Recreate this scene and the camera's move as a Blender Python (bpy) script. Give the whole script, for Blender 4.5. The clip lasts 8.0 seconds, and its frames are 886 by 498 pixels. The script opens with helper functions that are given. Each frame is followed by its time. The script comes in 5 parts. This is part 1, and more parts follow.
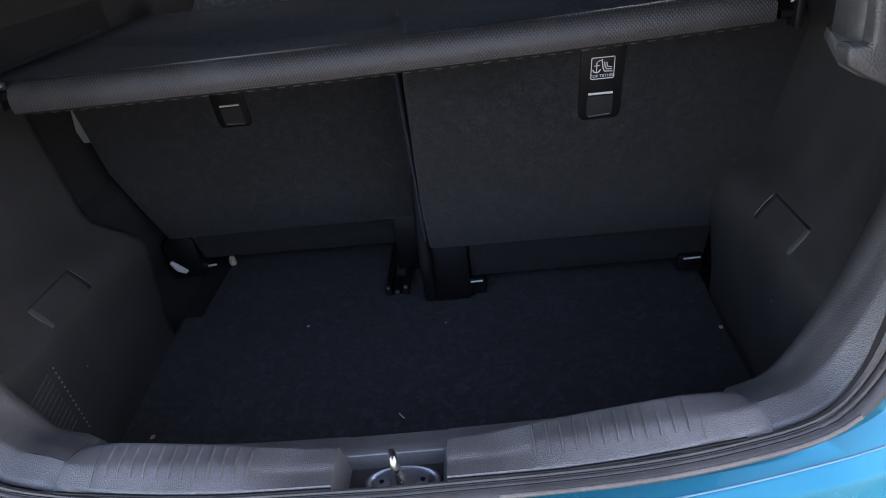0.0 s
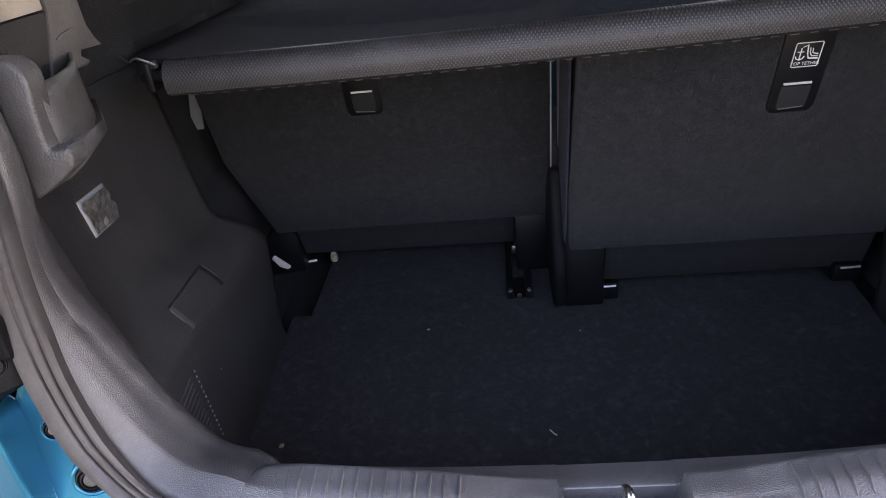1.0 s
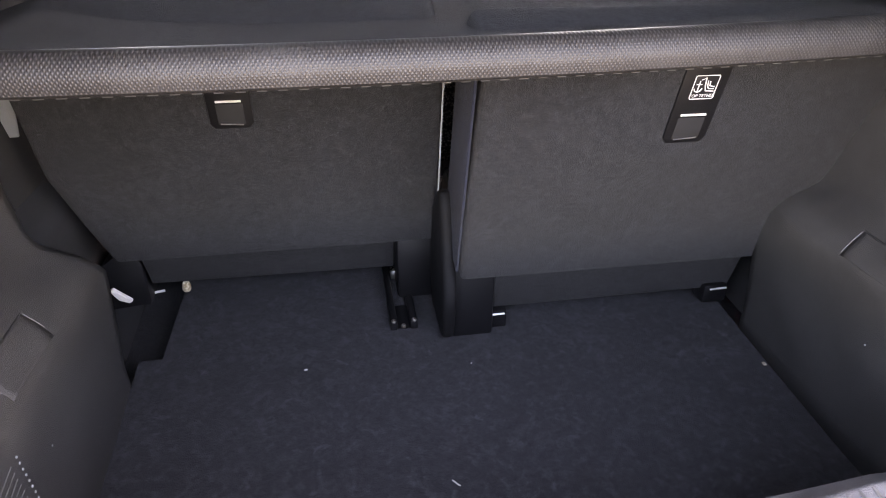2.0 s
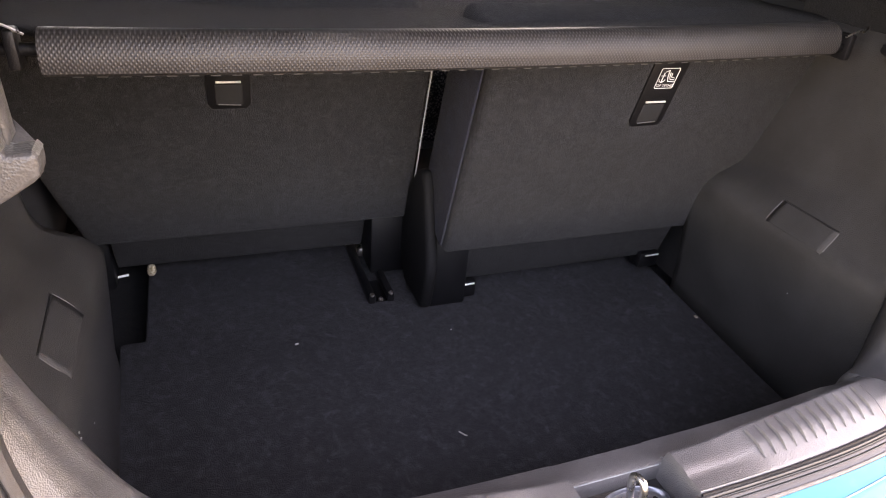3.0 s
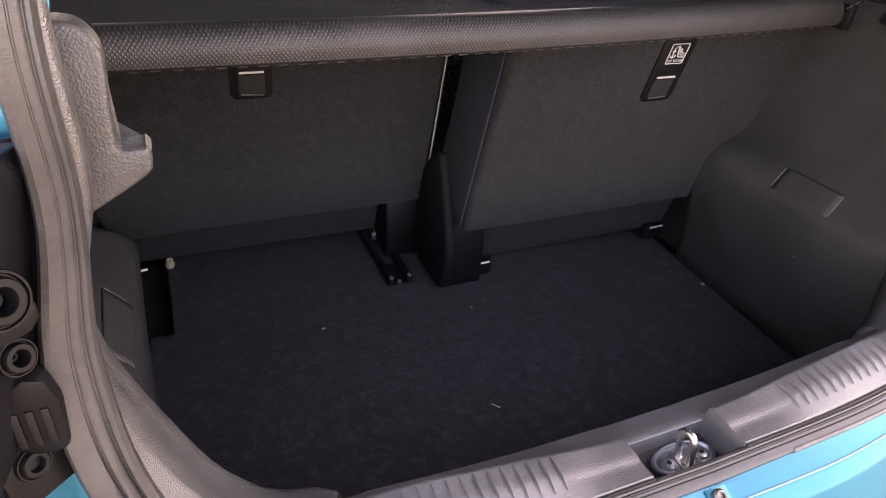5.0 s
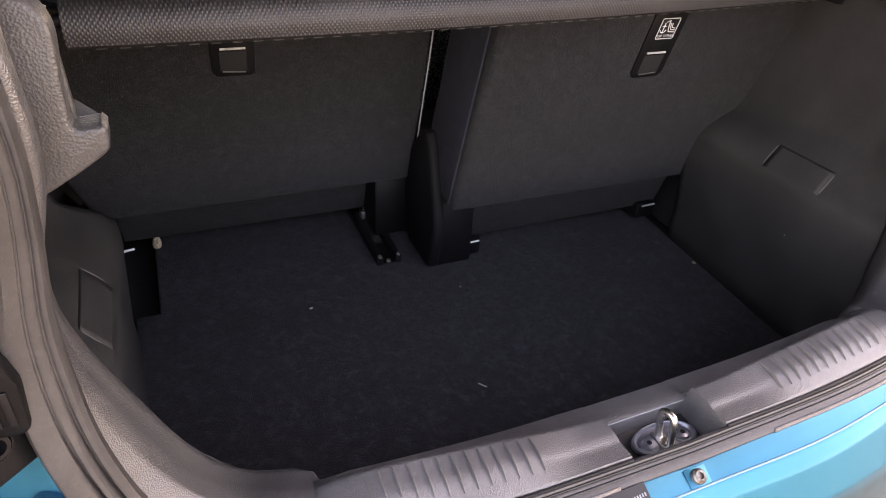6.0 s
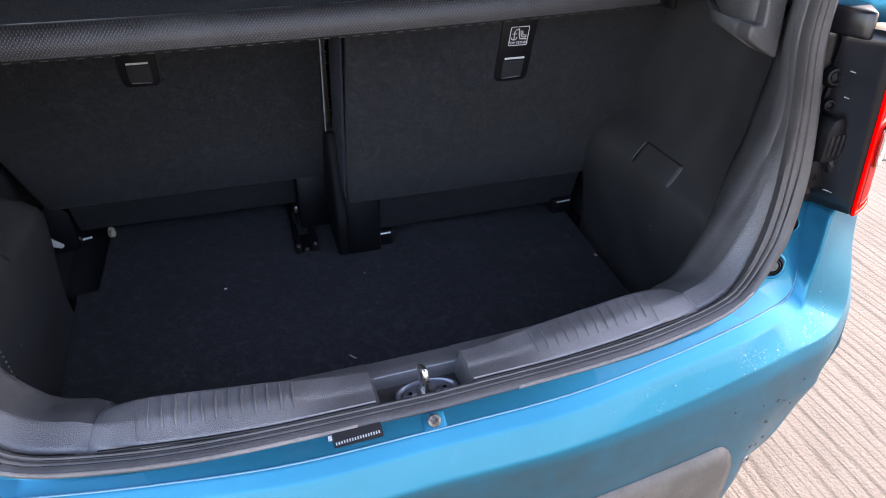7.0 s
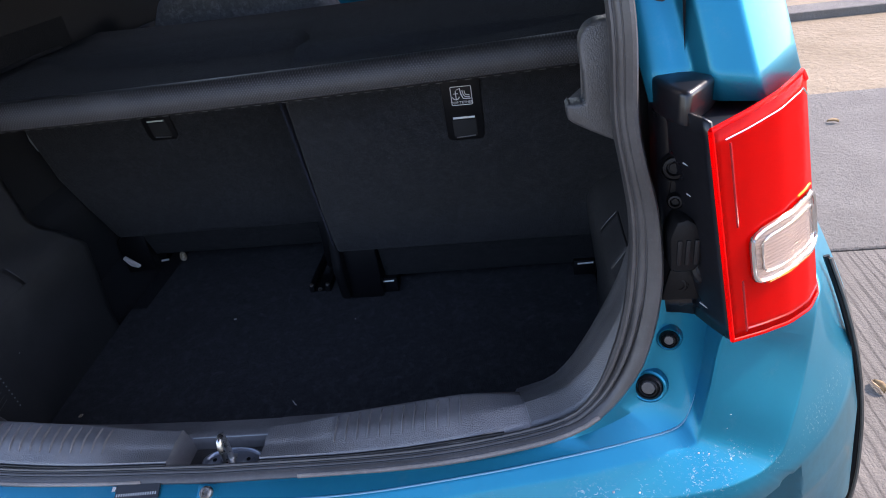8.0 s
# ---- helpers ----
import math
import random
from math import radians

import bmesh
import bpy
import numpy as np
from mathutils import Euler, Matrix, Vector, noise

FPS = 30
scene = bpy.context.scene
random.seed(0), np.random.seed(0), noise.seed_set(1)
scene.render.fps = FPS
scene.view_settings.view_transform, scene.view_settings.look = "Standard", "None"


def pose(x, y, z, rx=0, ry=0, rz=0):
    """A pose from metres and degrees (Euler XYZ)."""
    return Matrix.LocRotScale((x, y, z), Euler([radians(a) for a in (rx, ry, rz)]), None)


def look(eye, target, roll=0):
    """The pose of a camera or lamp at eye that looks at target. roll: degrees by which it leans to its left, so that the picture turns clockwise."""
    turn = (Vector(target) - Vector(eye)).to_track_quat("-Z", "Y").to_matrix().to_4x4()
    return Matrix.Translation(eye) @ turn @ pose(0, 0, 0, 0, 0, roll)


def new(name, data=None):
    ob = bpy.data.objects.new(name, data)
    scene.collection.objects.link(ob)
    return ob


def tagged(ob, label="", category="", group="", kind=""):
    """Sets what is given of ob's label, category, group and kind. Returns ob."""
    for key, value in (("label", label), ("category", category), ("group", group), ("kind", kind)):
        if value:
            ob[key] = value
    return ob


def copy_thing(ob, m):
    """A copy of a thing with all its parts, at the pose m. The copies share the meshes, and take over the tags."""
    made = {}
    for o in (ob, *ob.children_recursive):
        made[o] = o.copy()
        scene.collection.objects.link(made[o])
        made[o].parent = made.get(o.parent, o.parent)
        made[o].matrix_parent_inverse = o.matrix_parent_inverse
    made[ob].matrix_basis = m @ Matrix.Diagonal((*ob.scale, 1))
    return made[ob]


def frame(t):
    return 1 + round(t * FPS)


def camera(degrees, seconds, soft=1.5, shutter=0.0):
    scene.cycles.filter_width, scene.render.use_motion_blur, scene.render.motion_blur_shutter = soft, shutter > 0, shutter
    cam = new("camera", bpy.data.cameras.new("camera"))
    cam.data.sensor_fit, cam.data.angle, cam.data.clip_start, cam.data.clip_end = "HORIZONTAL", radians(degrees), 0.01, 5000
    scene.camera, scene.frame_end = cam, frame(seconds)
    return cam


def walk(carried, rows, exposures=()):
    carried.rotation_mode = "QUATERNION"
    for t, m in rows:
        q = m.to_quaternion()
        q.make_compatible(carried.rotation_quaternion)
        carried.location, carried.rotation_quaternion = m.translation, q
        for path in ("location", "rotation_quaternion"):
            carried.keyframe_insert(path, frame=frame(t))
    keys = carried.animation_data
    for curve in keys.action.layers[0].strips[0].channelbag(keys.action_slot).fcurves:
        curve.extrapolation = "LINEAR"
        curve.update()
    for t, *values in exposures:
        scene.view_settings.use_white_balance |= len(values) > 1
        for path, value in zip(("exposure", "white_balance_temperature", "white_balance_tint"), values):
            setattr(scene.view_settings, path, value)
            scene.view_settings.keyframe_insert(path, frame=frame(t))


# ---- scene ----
cam = camera(69.0, 8.0, 1.0)
METRES, EYE, TILT, LEAN, TURN = 1.5, 1.18, -29.0, 6.2, 1.0
ROWS = [
    (0.0, 0.0, 0.0, 0.0, 0.0, 0.0, 0.0),
    (0.5, -0.0254, 0.0186, -0.0043, 2.84, -0.62, -0.73),
    (1.0, -0.1261, 0.0509, 0.0025, 1.93, -0.33, -1.39),
    (1.5, -0.165, 0.077, 0.0087, -5.83, 0.47, -1.18),
    (2.0, -0.1676, 0.1152, 0.0261, -12.08, 0.4, -0.68),
    (2.2, -0.1777, 0.1161, 0.0312, -14.51, -0.22, -0.25),
    (3.3, -0.3216, 0.0982, 0.0095, -24.57, -1.09, 1.38),
    (3.5, -0.3309, 0.0975, 0.0103, -24.89, -1.37, 1.79),
    (4.0, -0.3435, 0.0961, 0.0152, -25.3, -1.55, 2.53),
    (4.5, -0.3437, 0.1038, 0.0167, -25.44, -1.72, 3.02),
    (4.7, -0.3427, 0.1065, 0.0133, -25.40, -1.87, 3.21),
    (6.0, -0.3256, 0.1059, 0.0127, -25.4, -4.34, 3.47),
    (6.5, -0.2956, 0.053, 0.0146, -23.59, -4.11, 3.37),
    (7.0, -0.1641, -0.0416, -0.0176, -18.97, -3.2, 3.37),
    (7.5, -0.0109, -0.0593, -0.0177, -10.62, -1.69, 2.83),
    (8.0, 0.1582, -0.064, 0.0264, 2.9, -1.47, -0.75),
]
walk(cam, [(t, pose(0.105, -0.38, EYE, TILT, LEAN, TURN) @ pose(METRES * x, METRES * y, METRES * z, 90 + pitch, roll, yaw)) for t, x, y, z, yaw, pitch, roll in ROWS],
     [(0.0, 2.73, 7500, 24), (0.5, 3.02, 7600, 25), (1.0, 3.10, 8300, 30), (1.5, 4.13, 9300, 34), (2.0, 4.64, 9500, 33), (3.5, 3.86, 11300, 37), (4.5, 3.73, 10400, 39), (6.0, 3.48, 10500, 36), (6.5, 3.43, 10300, 36), (7.0, 3.05, 7500, 26), (7.5, 2.70, 7000, 23), (8.0, 2.23, 6600, 24)])

# ---- light ----
SUN_TO = Vector((0.70, 0.29, 0.65)).normalized()
world = bpy.data.worlds.new("sky")
scene.world = world
world.use_nodes = True
wn = world.node_tree.nodes
sky = wn.new("ShaderNodeTexSky")
sky.sky_type = "NISHITA"
sky.sun_disc = False
sky.sun_elevation = math.asin(SUN_TO.z)
sky.sun_rotation = math.atan2(SUN_TO.x, SUN_TO.y)
world.node_tree.links.new(sky.outputs[0], wn["Background"].inputs[0])
wn["Background"].inputs[1].default_value = 0.15
sun_data = bpy.data.lights.new("sun", "SUN")
sun_data.energy, sun_data.angle, sun_data.color = 2.1, radians(0.5), (1.0, 0.93, 0.82)
sun = new("sun", sun_data)
sun.matrix_world = look(SUN_TO * 20, (0, 0, 0))


# ---- materials ----
def base_mat(name, color, rough=0.5, metal=0.0, coat=0.0, spec=0.5):
    m = bpy.data.materials.new(name)
    m.use_nodes = True
    b = m.node_tree.nodes["Principled BSDF"]
    b.inputs["Base Color"].default_value = (*color, 1)
    b.inputs["Roughness"].default_value = rough
    b.inputs["Metallic"].default_value = metal
    b.inputs["Coat Weight"].default_value = coat
    b.inputs["Coat Roughness"].default_value = 0.04
    b.inputs["Specular IOR Level"].default_value = spec
    return m


def coords(m, scale=(1, 1, 1), turn=(0, 0, 0)):
    n, l = m.node_tree.nodes, m.node_tree.links
    tc, mp = n.new("ShaderNodeTexCoord"), n.new("ShaderNodeMapping")
    mp.inputs["Scale"].default_value = scale
    mp.inputs["Rotation"].default_value = [radians(a) for a in turn]
    l.new(tc.outputs["Object"], mp.inputs[0])
    return mp.outputs[0]


def tex_noise(m, vec, scale, detail=4, rough=0.6, distort=0.0):
    t = m.node_tree.nodes.new("ShaderNodeTexNoise")
    t.inputs["Scale"].default_value, t.inputs["Detail"].default_value = scale, detail
    t.inputs["Roughness"].default_value, t.inputs["Distortion"].default_value = rough, distort
    m.node_tree.links.new(vec, t.inputs["Vector"])
    return t.outputs["Fac"]


def tex_cells(m, vec, scale, feature="F1"):
    t = m.node_tree.nodes.new("ShaderNodeTexVoronoi")
    t.feature = feature
    t.inputs["Scale"].default_value = scale
    m.node_tree.links.new(vec, t.inputs["Vector"])
    return t.outputs["Distance"]


def ramp(m, fac, a, b, ca=(0, 0, 0), cb=(1, 1, 1)):
    r = m.node_tree.nodes.new("ShaderNodeValToRGB")
    r.color_ramp.elements[0].position, r.color_ramp.elements[1].position = a, b
    r.color_ramp.elements[0].color, r.color_ramp.elements[1].color = (*ca, 1), (*cb, 1)
    m.node_tree.links.new(fac, r.inputs[0])
    return r.outputs[0]


def mix(m, fac, a, b, kind="MIX"):
    x = m.node_tree.nodes.new("ShaderNodeMix")
    x.data_type, x.blend_type = "RGBA", kind
    l = m.node_tree.links
    for sock, val in ((x.inputs[0], fac), (x.inputs[6], a), (x.inputs[7], b)):
        if isinstance(val, (int, float)):
            sock.default_value = val
        elif isinstance(val, tuple):
            sock.default_value = (*val, 1)
        else:
            l.new(val, sock)
    return x.outputs[2]


def set_in(m, name, out):
    m.node_tree.links.new(out, m.node_tree.nodes["Principled BSDF"].inputs[name])


def bump(m, height, strength, dist, under=None):
    b = m.node_tree.nodes.new("ShaderNodeBump")
    b.inputs["Strength"].default_value, b.inputs["Distance"].default_value = strength, dist
    l = m.node_tree.links
    l.new(height, b.inputs["Height"])
    if under:
        l.new(under, b.inputs["Normal"])
    l.new(b.outputs[0], m.node_tree.nodes["Principled BSDF"].inputs["Normal"])
    return b.outputs[0]


def carpet(name, dark, light, fleck=0.66, fibres=0.0):
    m = base_mat(name, dark, 0.95, spec=0.15)
    v = coords(m)
    big = tex_noise(m, v, 9, 3)
    fibre = tex_noise(m, v, 700, 2, 0.7)
    mid = tex_noise(m, v, 120, 4, 0.75)
    c = mix(m, ramp(m, big, 0.35, 0.7), dark, light)
    c = mix(m, ramp(m, mid, 0.36, 0.66), tuple(a * 0.75 for a in dark), c)
    blot = tex_noise(m, coords(m, (1, 1, 1), (70, 20, 30)), 55, 5, 0.8)
    c = mix(m, ramp(m, blot, 0.50, 0.74), c, tuple(min(1, a * 1.45) for a in light))
    lint = ramp(m, tex_noise(m, coords(m, (1, 1, 1), (20, 40, 10)), 210, 3, 0.6, 1.2), fleck, fleck + 0.08)
    c = mix(m, lint, c, tuple(a * 3.2 for a in light))
    smudge = ramp(m, tex_noise(m, coords(m, (1, 1, 1), (50, 10, 70)), 34, 5, 0.75, 0.6), 0.60, 0.80)
    c = mix(m, smudge, c, tuple(a * 2.1 for a in light))
    if fibres:
        # pressed fibres: short pale wisps lying every way
        for turn, size in (((10, 35, 0), (1.0, 1.0, 3.2)), ((10, -50, 20), (1.0, 1.0, 2.6)), ((80, 5, 70), (1.0, 1.0, 2.8))):
            wisp = ramp(m, tex_noise(m, coords(m, tuple(1 / q for q in size), turn), 330, 3, 0.6, 2.0), 0.60, 0.72, (0, 0, 0), (fibres,) * 3)
            c = mix(m, wisp, c, tuple(a * 3.0 for a in light))
    set_in(m, "Base Color", c)
    n = bump(m, fibre, 1.0, 0.003)
    bump(m, mid, 0.4, 0.002, n)
    m.node_tree.nodes["Principled BSDF"].inputs["Sheen Weight"].default_value = 0.08
    return m


def grained(name, color, rough, cell=420.0, depth=0.6):
    m = base_mat(name, color, rough)
    v = coords(m)
    wob = tex_noise(m, v, 14, 4)
    c = mix(m, ramp(m, wob, 0.38, 0.64), tuple(a * 0.80 for a in color), tuple(a * 1.15 for a in color))
    c = mix(m, ramp(m, tex_noise(m, v, 150, 5, 0.8), 0.44, 0.62), mix(m, 0.12, c, (0.0, 0.0, 0.0)), c)
    dust = ramp(m, tex_noise(m, v, 300, 5, 0.8), 0.60, 0.76)
    set_in(m, "Base Color", mix(m, dust, c, tuple(min(1, a * 1.6 + 0.01) for a in color)))
    set_in(m, "Roughness", ramp(m, wob, 0.2, 0.8, (rough - 0.02,) * 3, (rough + 0.03,) * 3))
    g = tex_cells(m, v, cell, "F1")
    bump(m, g, depth, 0.0012)
    return m


M_CARPET = carpet("boot_carpet", (0.038, 0.039, 0.0435), (0.052, 0.0532, 0.0595), 0.72)
M_SEATFELT = carpet("seat_felt", (0.0118, 0.0123, 0.0143), (0.0180, 0.0189, 0.0220), 0.66, 0.7)
M_FLAP = carpet("flap_felt", (0.011, 0.011, 0.012), (0.016, 0.016, 0.018), 0.78)
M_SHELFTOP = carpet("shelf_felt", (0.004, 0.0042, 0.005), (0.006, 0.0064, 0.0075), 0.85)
M_TRIM = grained("grained_plastic", (0.090, 0.088, 0.088), 0.30, 900.0, 0.35)
M_TRIM.node_tree.nodes["Principled BSDF"].inputs["Specular IOR Level"].default_value = 1.0
M_PILLAR = grained("pillar_plastic", (0.088, 0.085, 0.083), 0.36, 620.0, 0.32)
# the trim's plastic again, lighter to put the sill's stronger light into colour
M_SILL = grained("lit_trim_plastic", (0.120, 0.117, 0.117), 0.34, 800.0, 0.4)
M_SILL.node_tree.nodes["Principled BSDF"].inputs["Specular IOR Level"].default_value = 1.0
M_SIDE = grained("side_plastic", (0.037, 0.036, 0.0355), 0.50, 1100.0, 0.5)
M_BLACK = grained("black_plastic", (0.007, 0.007, 0.008), 0.46, 600.0, 0.15)
M_BLACK.node_tree.nodes["Principled BSDF"].inputs["Specular IOR Level"].default_value = 0.3
M_HOUSING = grained("lamp_plastic", (0.008, 0.008, 0.010), 0.28, 90.0, 0.10)
M_RUBBER = grained("seal_rubber", (0.066, 0.062, 0.060), 0.38, 800.0, 0.12)
M_GREYBLACK = grained("dusty_black_plastic", (0.0045, 0.0045, 0.0052), 0.50, 500.0, 0.1)
M_GREYBLACK.node_tree.nodes["Principled BSDF"].inputs["Specular IOR Level"].default_value = 0.2
M_BEIGE = grained("beige_plastic", (0.52, 0.47, 0.39), 0.55, 900.0, 0.2)
M_MATTE = grained("matte_black_plastic", (0.006, 0.006, 0.0068), 0.72, 700.0, 0.2)
M_MATTE.node_tree.nodes["Principled BSDF"].inputs["Specular IOR Level"].default_value = 0.25
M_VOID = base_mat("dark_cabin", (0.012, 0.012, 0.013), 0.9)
M_CLOTH = carpet("cabin_cloth", (0.16, 0.166, 0.18), (0.22, 0.228, 0.245), 0.8)

M_NAVY = carpet("navy_cloth", (0.010, 0.0125, 0.024), (0.014, 0.017, 0.033), 0.85)
M_MESH = base_mat("seat_mesh", (0.08, 0.09, 0.10), 0.8)
_v = coords(M_MESH)
_c = tex_cells(M_MESH, _v, 160)
set_in(M_MESH, "Base Color", ramp(M_MESH, _c, 0.25, 0.55, (0.30, 0.33, 0.36), (0.04, 0.044, 0.05)))
bump(M_MESH, _c, 0.8, 0.003)

# woven vinyl of the shelf's edge: crossed ribs, about 4 mm apart
M_WEAVE = base_mat("woven_vinyl", (0.09, 0.088, 0.088), 0.5)
_n, _l = M_WEAVE.node_tree.nodes, M_WEAVE.node_tree.links
_waves = []
for _turn in (38, -38):
    _w = _n.new("ShaderNodeTexWave")
    _w.bands_direction, _w.inputs["Scale"].default_value = "X", 95
    _w.inputs["Distortion"].default_value = 0.3
    _l.new(coords(M_WEAVE, (1, 1, 1), (0, _turn, 0)), _w.inputs[0])
    _waves.append(_w.outputs["Fac"])
_mx = _n.new("ShaderNodeMath")
_mx.operation = "MULTIPLY"
_l.new(_waves[0], _mx.inputs[0])
_l.new(_waves[1], _mx.inputs[1])
_col = mix(M_WEAVE, _mx.outputs[0], (0.016, 0.015, 0.015), (0.070, 0.066, 0.065))
set_in(M_WEAVE, "Base Color", mix(M_WEAVE, ramp(M_WEAVE, tex_noise(M_WEAVE, coords(M_WEAVE), 12), 0.45, 0.9), _col, (0.055, 0.053, 0.052)))
bump(M_WEAVE, _mx.outputs[0], 0.5, 0.001)

# metallic blue paint, with dust and dried drops
M_PAINT = base_mat("blue_paint", (0.0, 0.14, 0.20), 0.46, 0.75, 0.25, 0.3)
_v = coords(M_PAINT)
_big = tex_noise(M_PAINT, _v, 6, 5)
_dirt = ramp(M_PAINT, tex_noise(M_PAINT, _v, 38, 6, 0.75), 0.56, 0.78)
_c = mix(M_PAINT, ramp(M_PAINT, _big, 0.3, 0.7), (0.001, 0.165, 0.255), (0.003, 0.192, 0.297))
_f = _n = M_PAINT.node_tree.nodes.new("ShaderNodeMath")
_f.operation, _f.inputs[1].default_value = "MULTIPLY", 0.07
M_PAINT.node_tree.links.new(_dirt, _f.inputs[0])
set_in(M_PAINT, "Coat Roughness", ramp(M_PAINT, _dirt, 0.0, 1.0, (0.03,) * 3, (0.22,) * 3))
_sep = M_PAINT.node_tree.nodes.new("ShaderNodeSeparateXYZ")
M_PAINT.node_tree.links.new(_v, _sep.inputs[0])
_splash = ramp(M_PAINT, tex_noise(M_PAINT, coords(M_PAINT, (1, 2.2, 1), (0, 0, 35)), 210, 5, 0.72, 0.6), 0.57, 0.66)
_patch = mix(M_PAINT, 1.0, ramp(M_PAINT, _sep.outputs[0], 0.22, 0.36), ramp(M_PAINT, tex_noise(M_PAINT, _v, 16, 3), 0.46, 0.60), "MULTIPLY")
_patch = mix(M_PAINT, 1.0, _patch, ramp(M_PAINT, _sep.outputs[2], 0.680, 0.694, (1, 1, 1), (0, 0, 0)), "MULTIPLY")
_patch = mix(M_PAINT, 1.0, _patch, ramp(M_PAINT, _sep.outputs[2], 0.640, 0.655), "MULTIPLY")
_splash = mix(M_PAINT, 1.0, mix(M_PAINT, 1.0, _splash, _patch, "MULTIPLY"), (0.6, 0.6, 0.6), "MULTIPLY")
# below the crease: dust, and the dull ground reflection, both put into the colour
_dull_face = ramp(M_PAINT, _sep.outputs[2], 0.628, 0.643, (1, 1, 1), (0, 0, 0))
_dull_face = mix(M_PAINT, 1.0, _dull_face, ramp(M_PAINT, tex_noise(M_PAINT, _v, 9, 6, 0.7), 0.30, 0.70, (0.40,) * 3, (0.85,) * 3), "MULTIPLY")
set_in(M_PAINT, "Base Color", mix(M_PAINT, _dull_face, mix(M_PAINT, _splash, mix(M_PAINT, _f.outputs[0], _c, (0.34, 0.36, 0.36)), (0.50, 0.54, 0.54)), (0.045, 0.085, 0.095)))
set_in(M_PAINT, "Roughness", ramp(M_PAINT, _dull_face, 0.0, 1.0, (0.44,) * 3, (0.6,) * 3))
bump(M_PAINT, tex_noise(M_PAINT, _v, 900, 2), 0.04, 0.0005)

# paler blue that puts the highlight on the bumper's lip into colour
M_LIPGLINT = base_mat("lip_highlight_paint", (0.10, 0.26, 0.36), 0.35, 0.0, 0.4)
M_DUSTY = grained("dusty_rubber", (0.20, 0.178, 0.160), 0.55, 700.0, 0.2)
M_AMBERGLOW = base_mat("amber_glow", (0.95, 0.30, 0.02), 0.15)
M_STEEL = base_mat("zinc_steel", (0.62, 0.61, 0.58), 0.28, 1.0)
_v = coords(M_STEEL)
set_in(M_STEEL, "Roughness", ramp(M_STEEL, tex_noise(M_STEEL, _v, 160, 4), 0.3, 0.7, (0.2,) * 3, (0.42,) * 3))
M_ZINC = base_mat("blue_zinc", (0.36, 0.38, 0.42), 0.36, 0.85)
M_BRIGHT = base_mat("bright_steel", (0.86, 0.85, 0.82), 0.5, 0.6)
M_BOLT = base_mat("dull_bolt", (0.20, 0.19, 0.17), 0.45, 0.8)
set_in(M_BOLT, "Base Color", ramp(M_BOLT, tex_noise(M_BOLT, coords(M_BOLT), 240, 5), 0.35, 0.7, (0.10, 0.08, 0.06), (0.32, 0.31, 0.29)))
M_WHITE = base_mat("white_print", (0.75, 0.75, 0.74), 0.6)
M_LABELBLACK = base_mat("label_black", (0.012, 0.012, 0.013), 0.35)
M_CREAM = base_mat("cream_plastic", (0.62, 0.52, 0.34), 0.5)
set_in(M_CREAM, "Base Color", ramp(M_CREAM, tex_noise(M_CREAM, coords(M_CREAM), 220), 0.4, 0.65, (0.30, 0.22, 0.12), (0.72, 0.64, 0.48)))
M_LEAF = base_mat("dry_leaf", (0.22, 0.13, 0.06), 0.8)
set_in(M_LEAF, "Base Color", ramp(M_LEAF, tex_noise(M_LEAF, coords(M_LEAF), 80), 0.3, 0.7, (0.14, 0.08, 0.04), (0.34, 0.24, 0.12)))
M_CLIP = base_mat("white_plastic", (0.72, 0.68, 0.62), 0.45)
M_STRAP = base_mat("grey_webbing", (0.32, 0.34, 0.34), 0.7)
bump(M_STRAP, tex_noise(M_STRAP, coords(M_STRAP), 400), 0.5, 0.002)
M_SKID = grained("skid_plastic", (0.105, 0.093, 0.077), 0.55, 500.0, 0.2)

M_RED = base_mat("red_lens", (0.90, 0.006, 0.001), 0.12, 0.0, 0.0, 0.3)
_b = M_RED.node_tree.nodes["Principled BSDF"]
_tr = M_RED.node_tree.nodes.new("ShaderNodeBsdfTranslucent")
_tr.inputs[0].default_value = (1.0, 0.03, 0.01, 1)
_ms = M_RED.node_tree.nodes.new("ShaderNodeMixShader")
_ms.inputs[0].default_value = 0.7
M_RED.node_tree.links.new(_b.outputs[0], _ms.inputs[1])
M_RED.node_tree.links.new(_tr.outputs[0], _ms.inputs[2])
M_RED.node_tree.links.new(_ms.outputs[0], M_RED.node_tree.nodes["Material Output"].inputs[0])
M_DARKRED = base_mat("dark_red_lens", (0.30, 0.008, 0.010), 0.15)
M_CLEAR = base_mat("clear_lens", (1.0, 0.94, 0.90), 0.04)
M_CLEAR.node_tree.nodes["Principled BSDF"].inputs["Transmission Weight"].default_value = 1.0
M_REFLECT = base_mat("lamp_reflector", (0.78, 0.64, 0.56), 0.35, 0.4)
_w = M_REFLECT.node_tree.nodes.new("ShaderNodeTexWave")
_w.bands_direction, _w.inputs["Scale"].default_value = "Z", 90
M_REFLECT.node_tree.links.new(coords(M_REFLECT), _w.inputs[0])
bump(M_REFLECT, _w.outputs["Fac"], 0.25, 0.002)

M_FACET = base_mat("lamp_facets", (0.62, 0.60, 0.56), 0.18, 0.9)

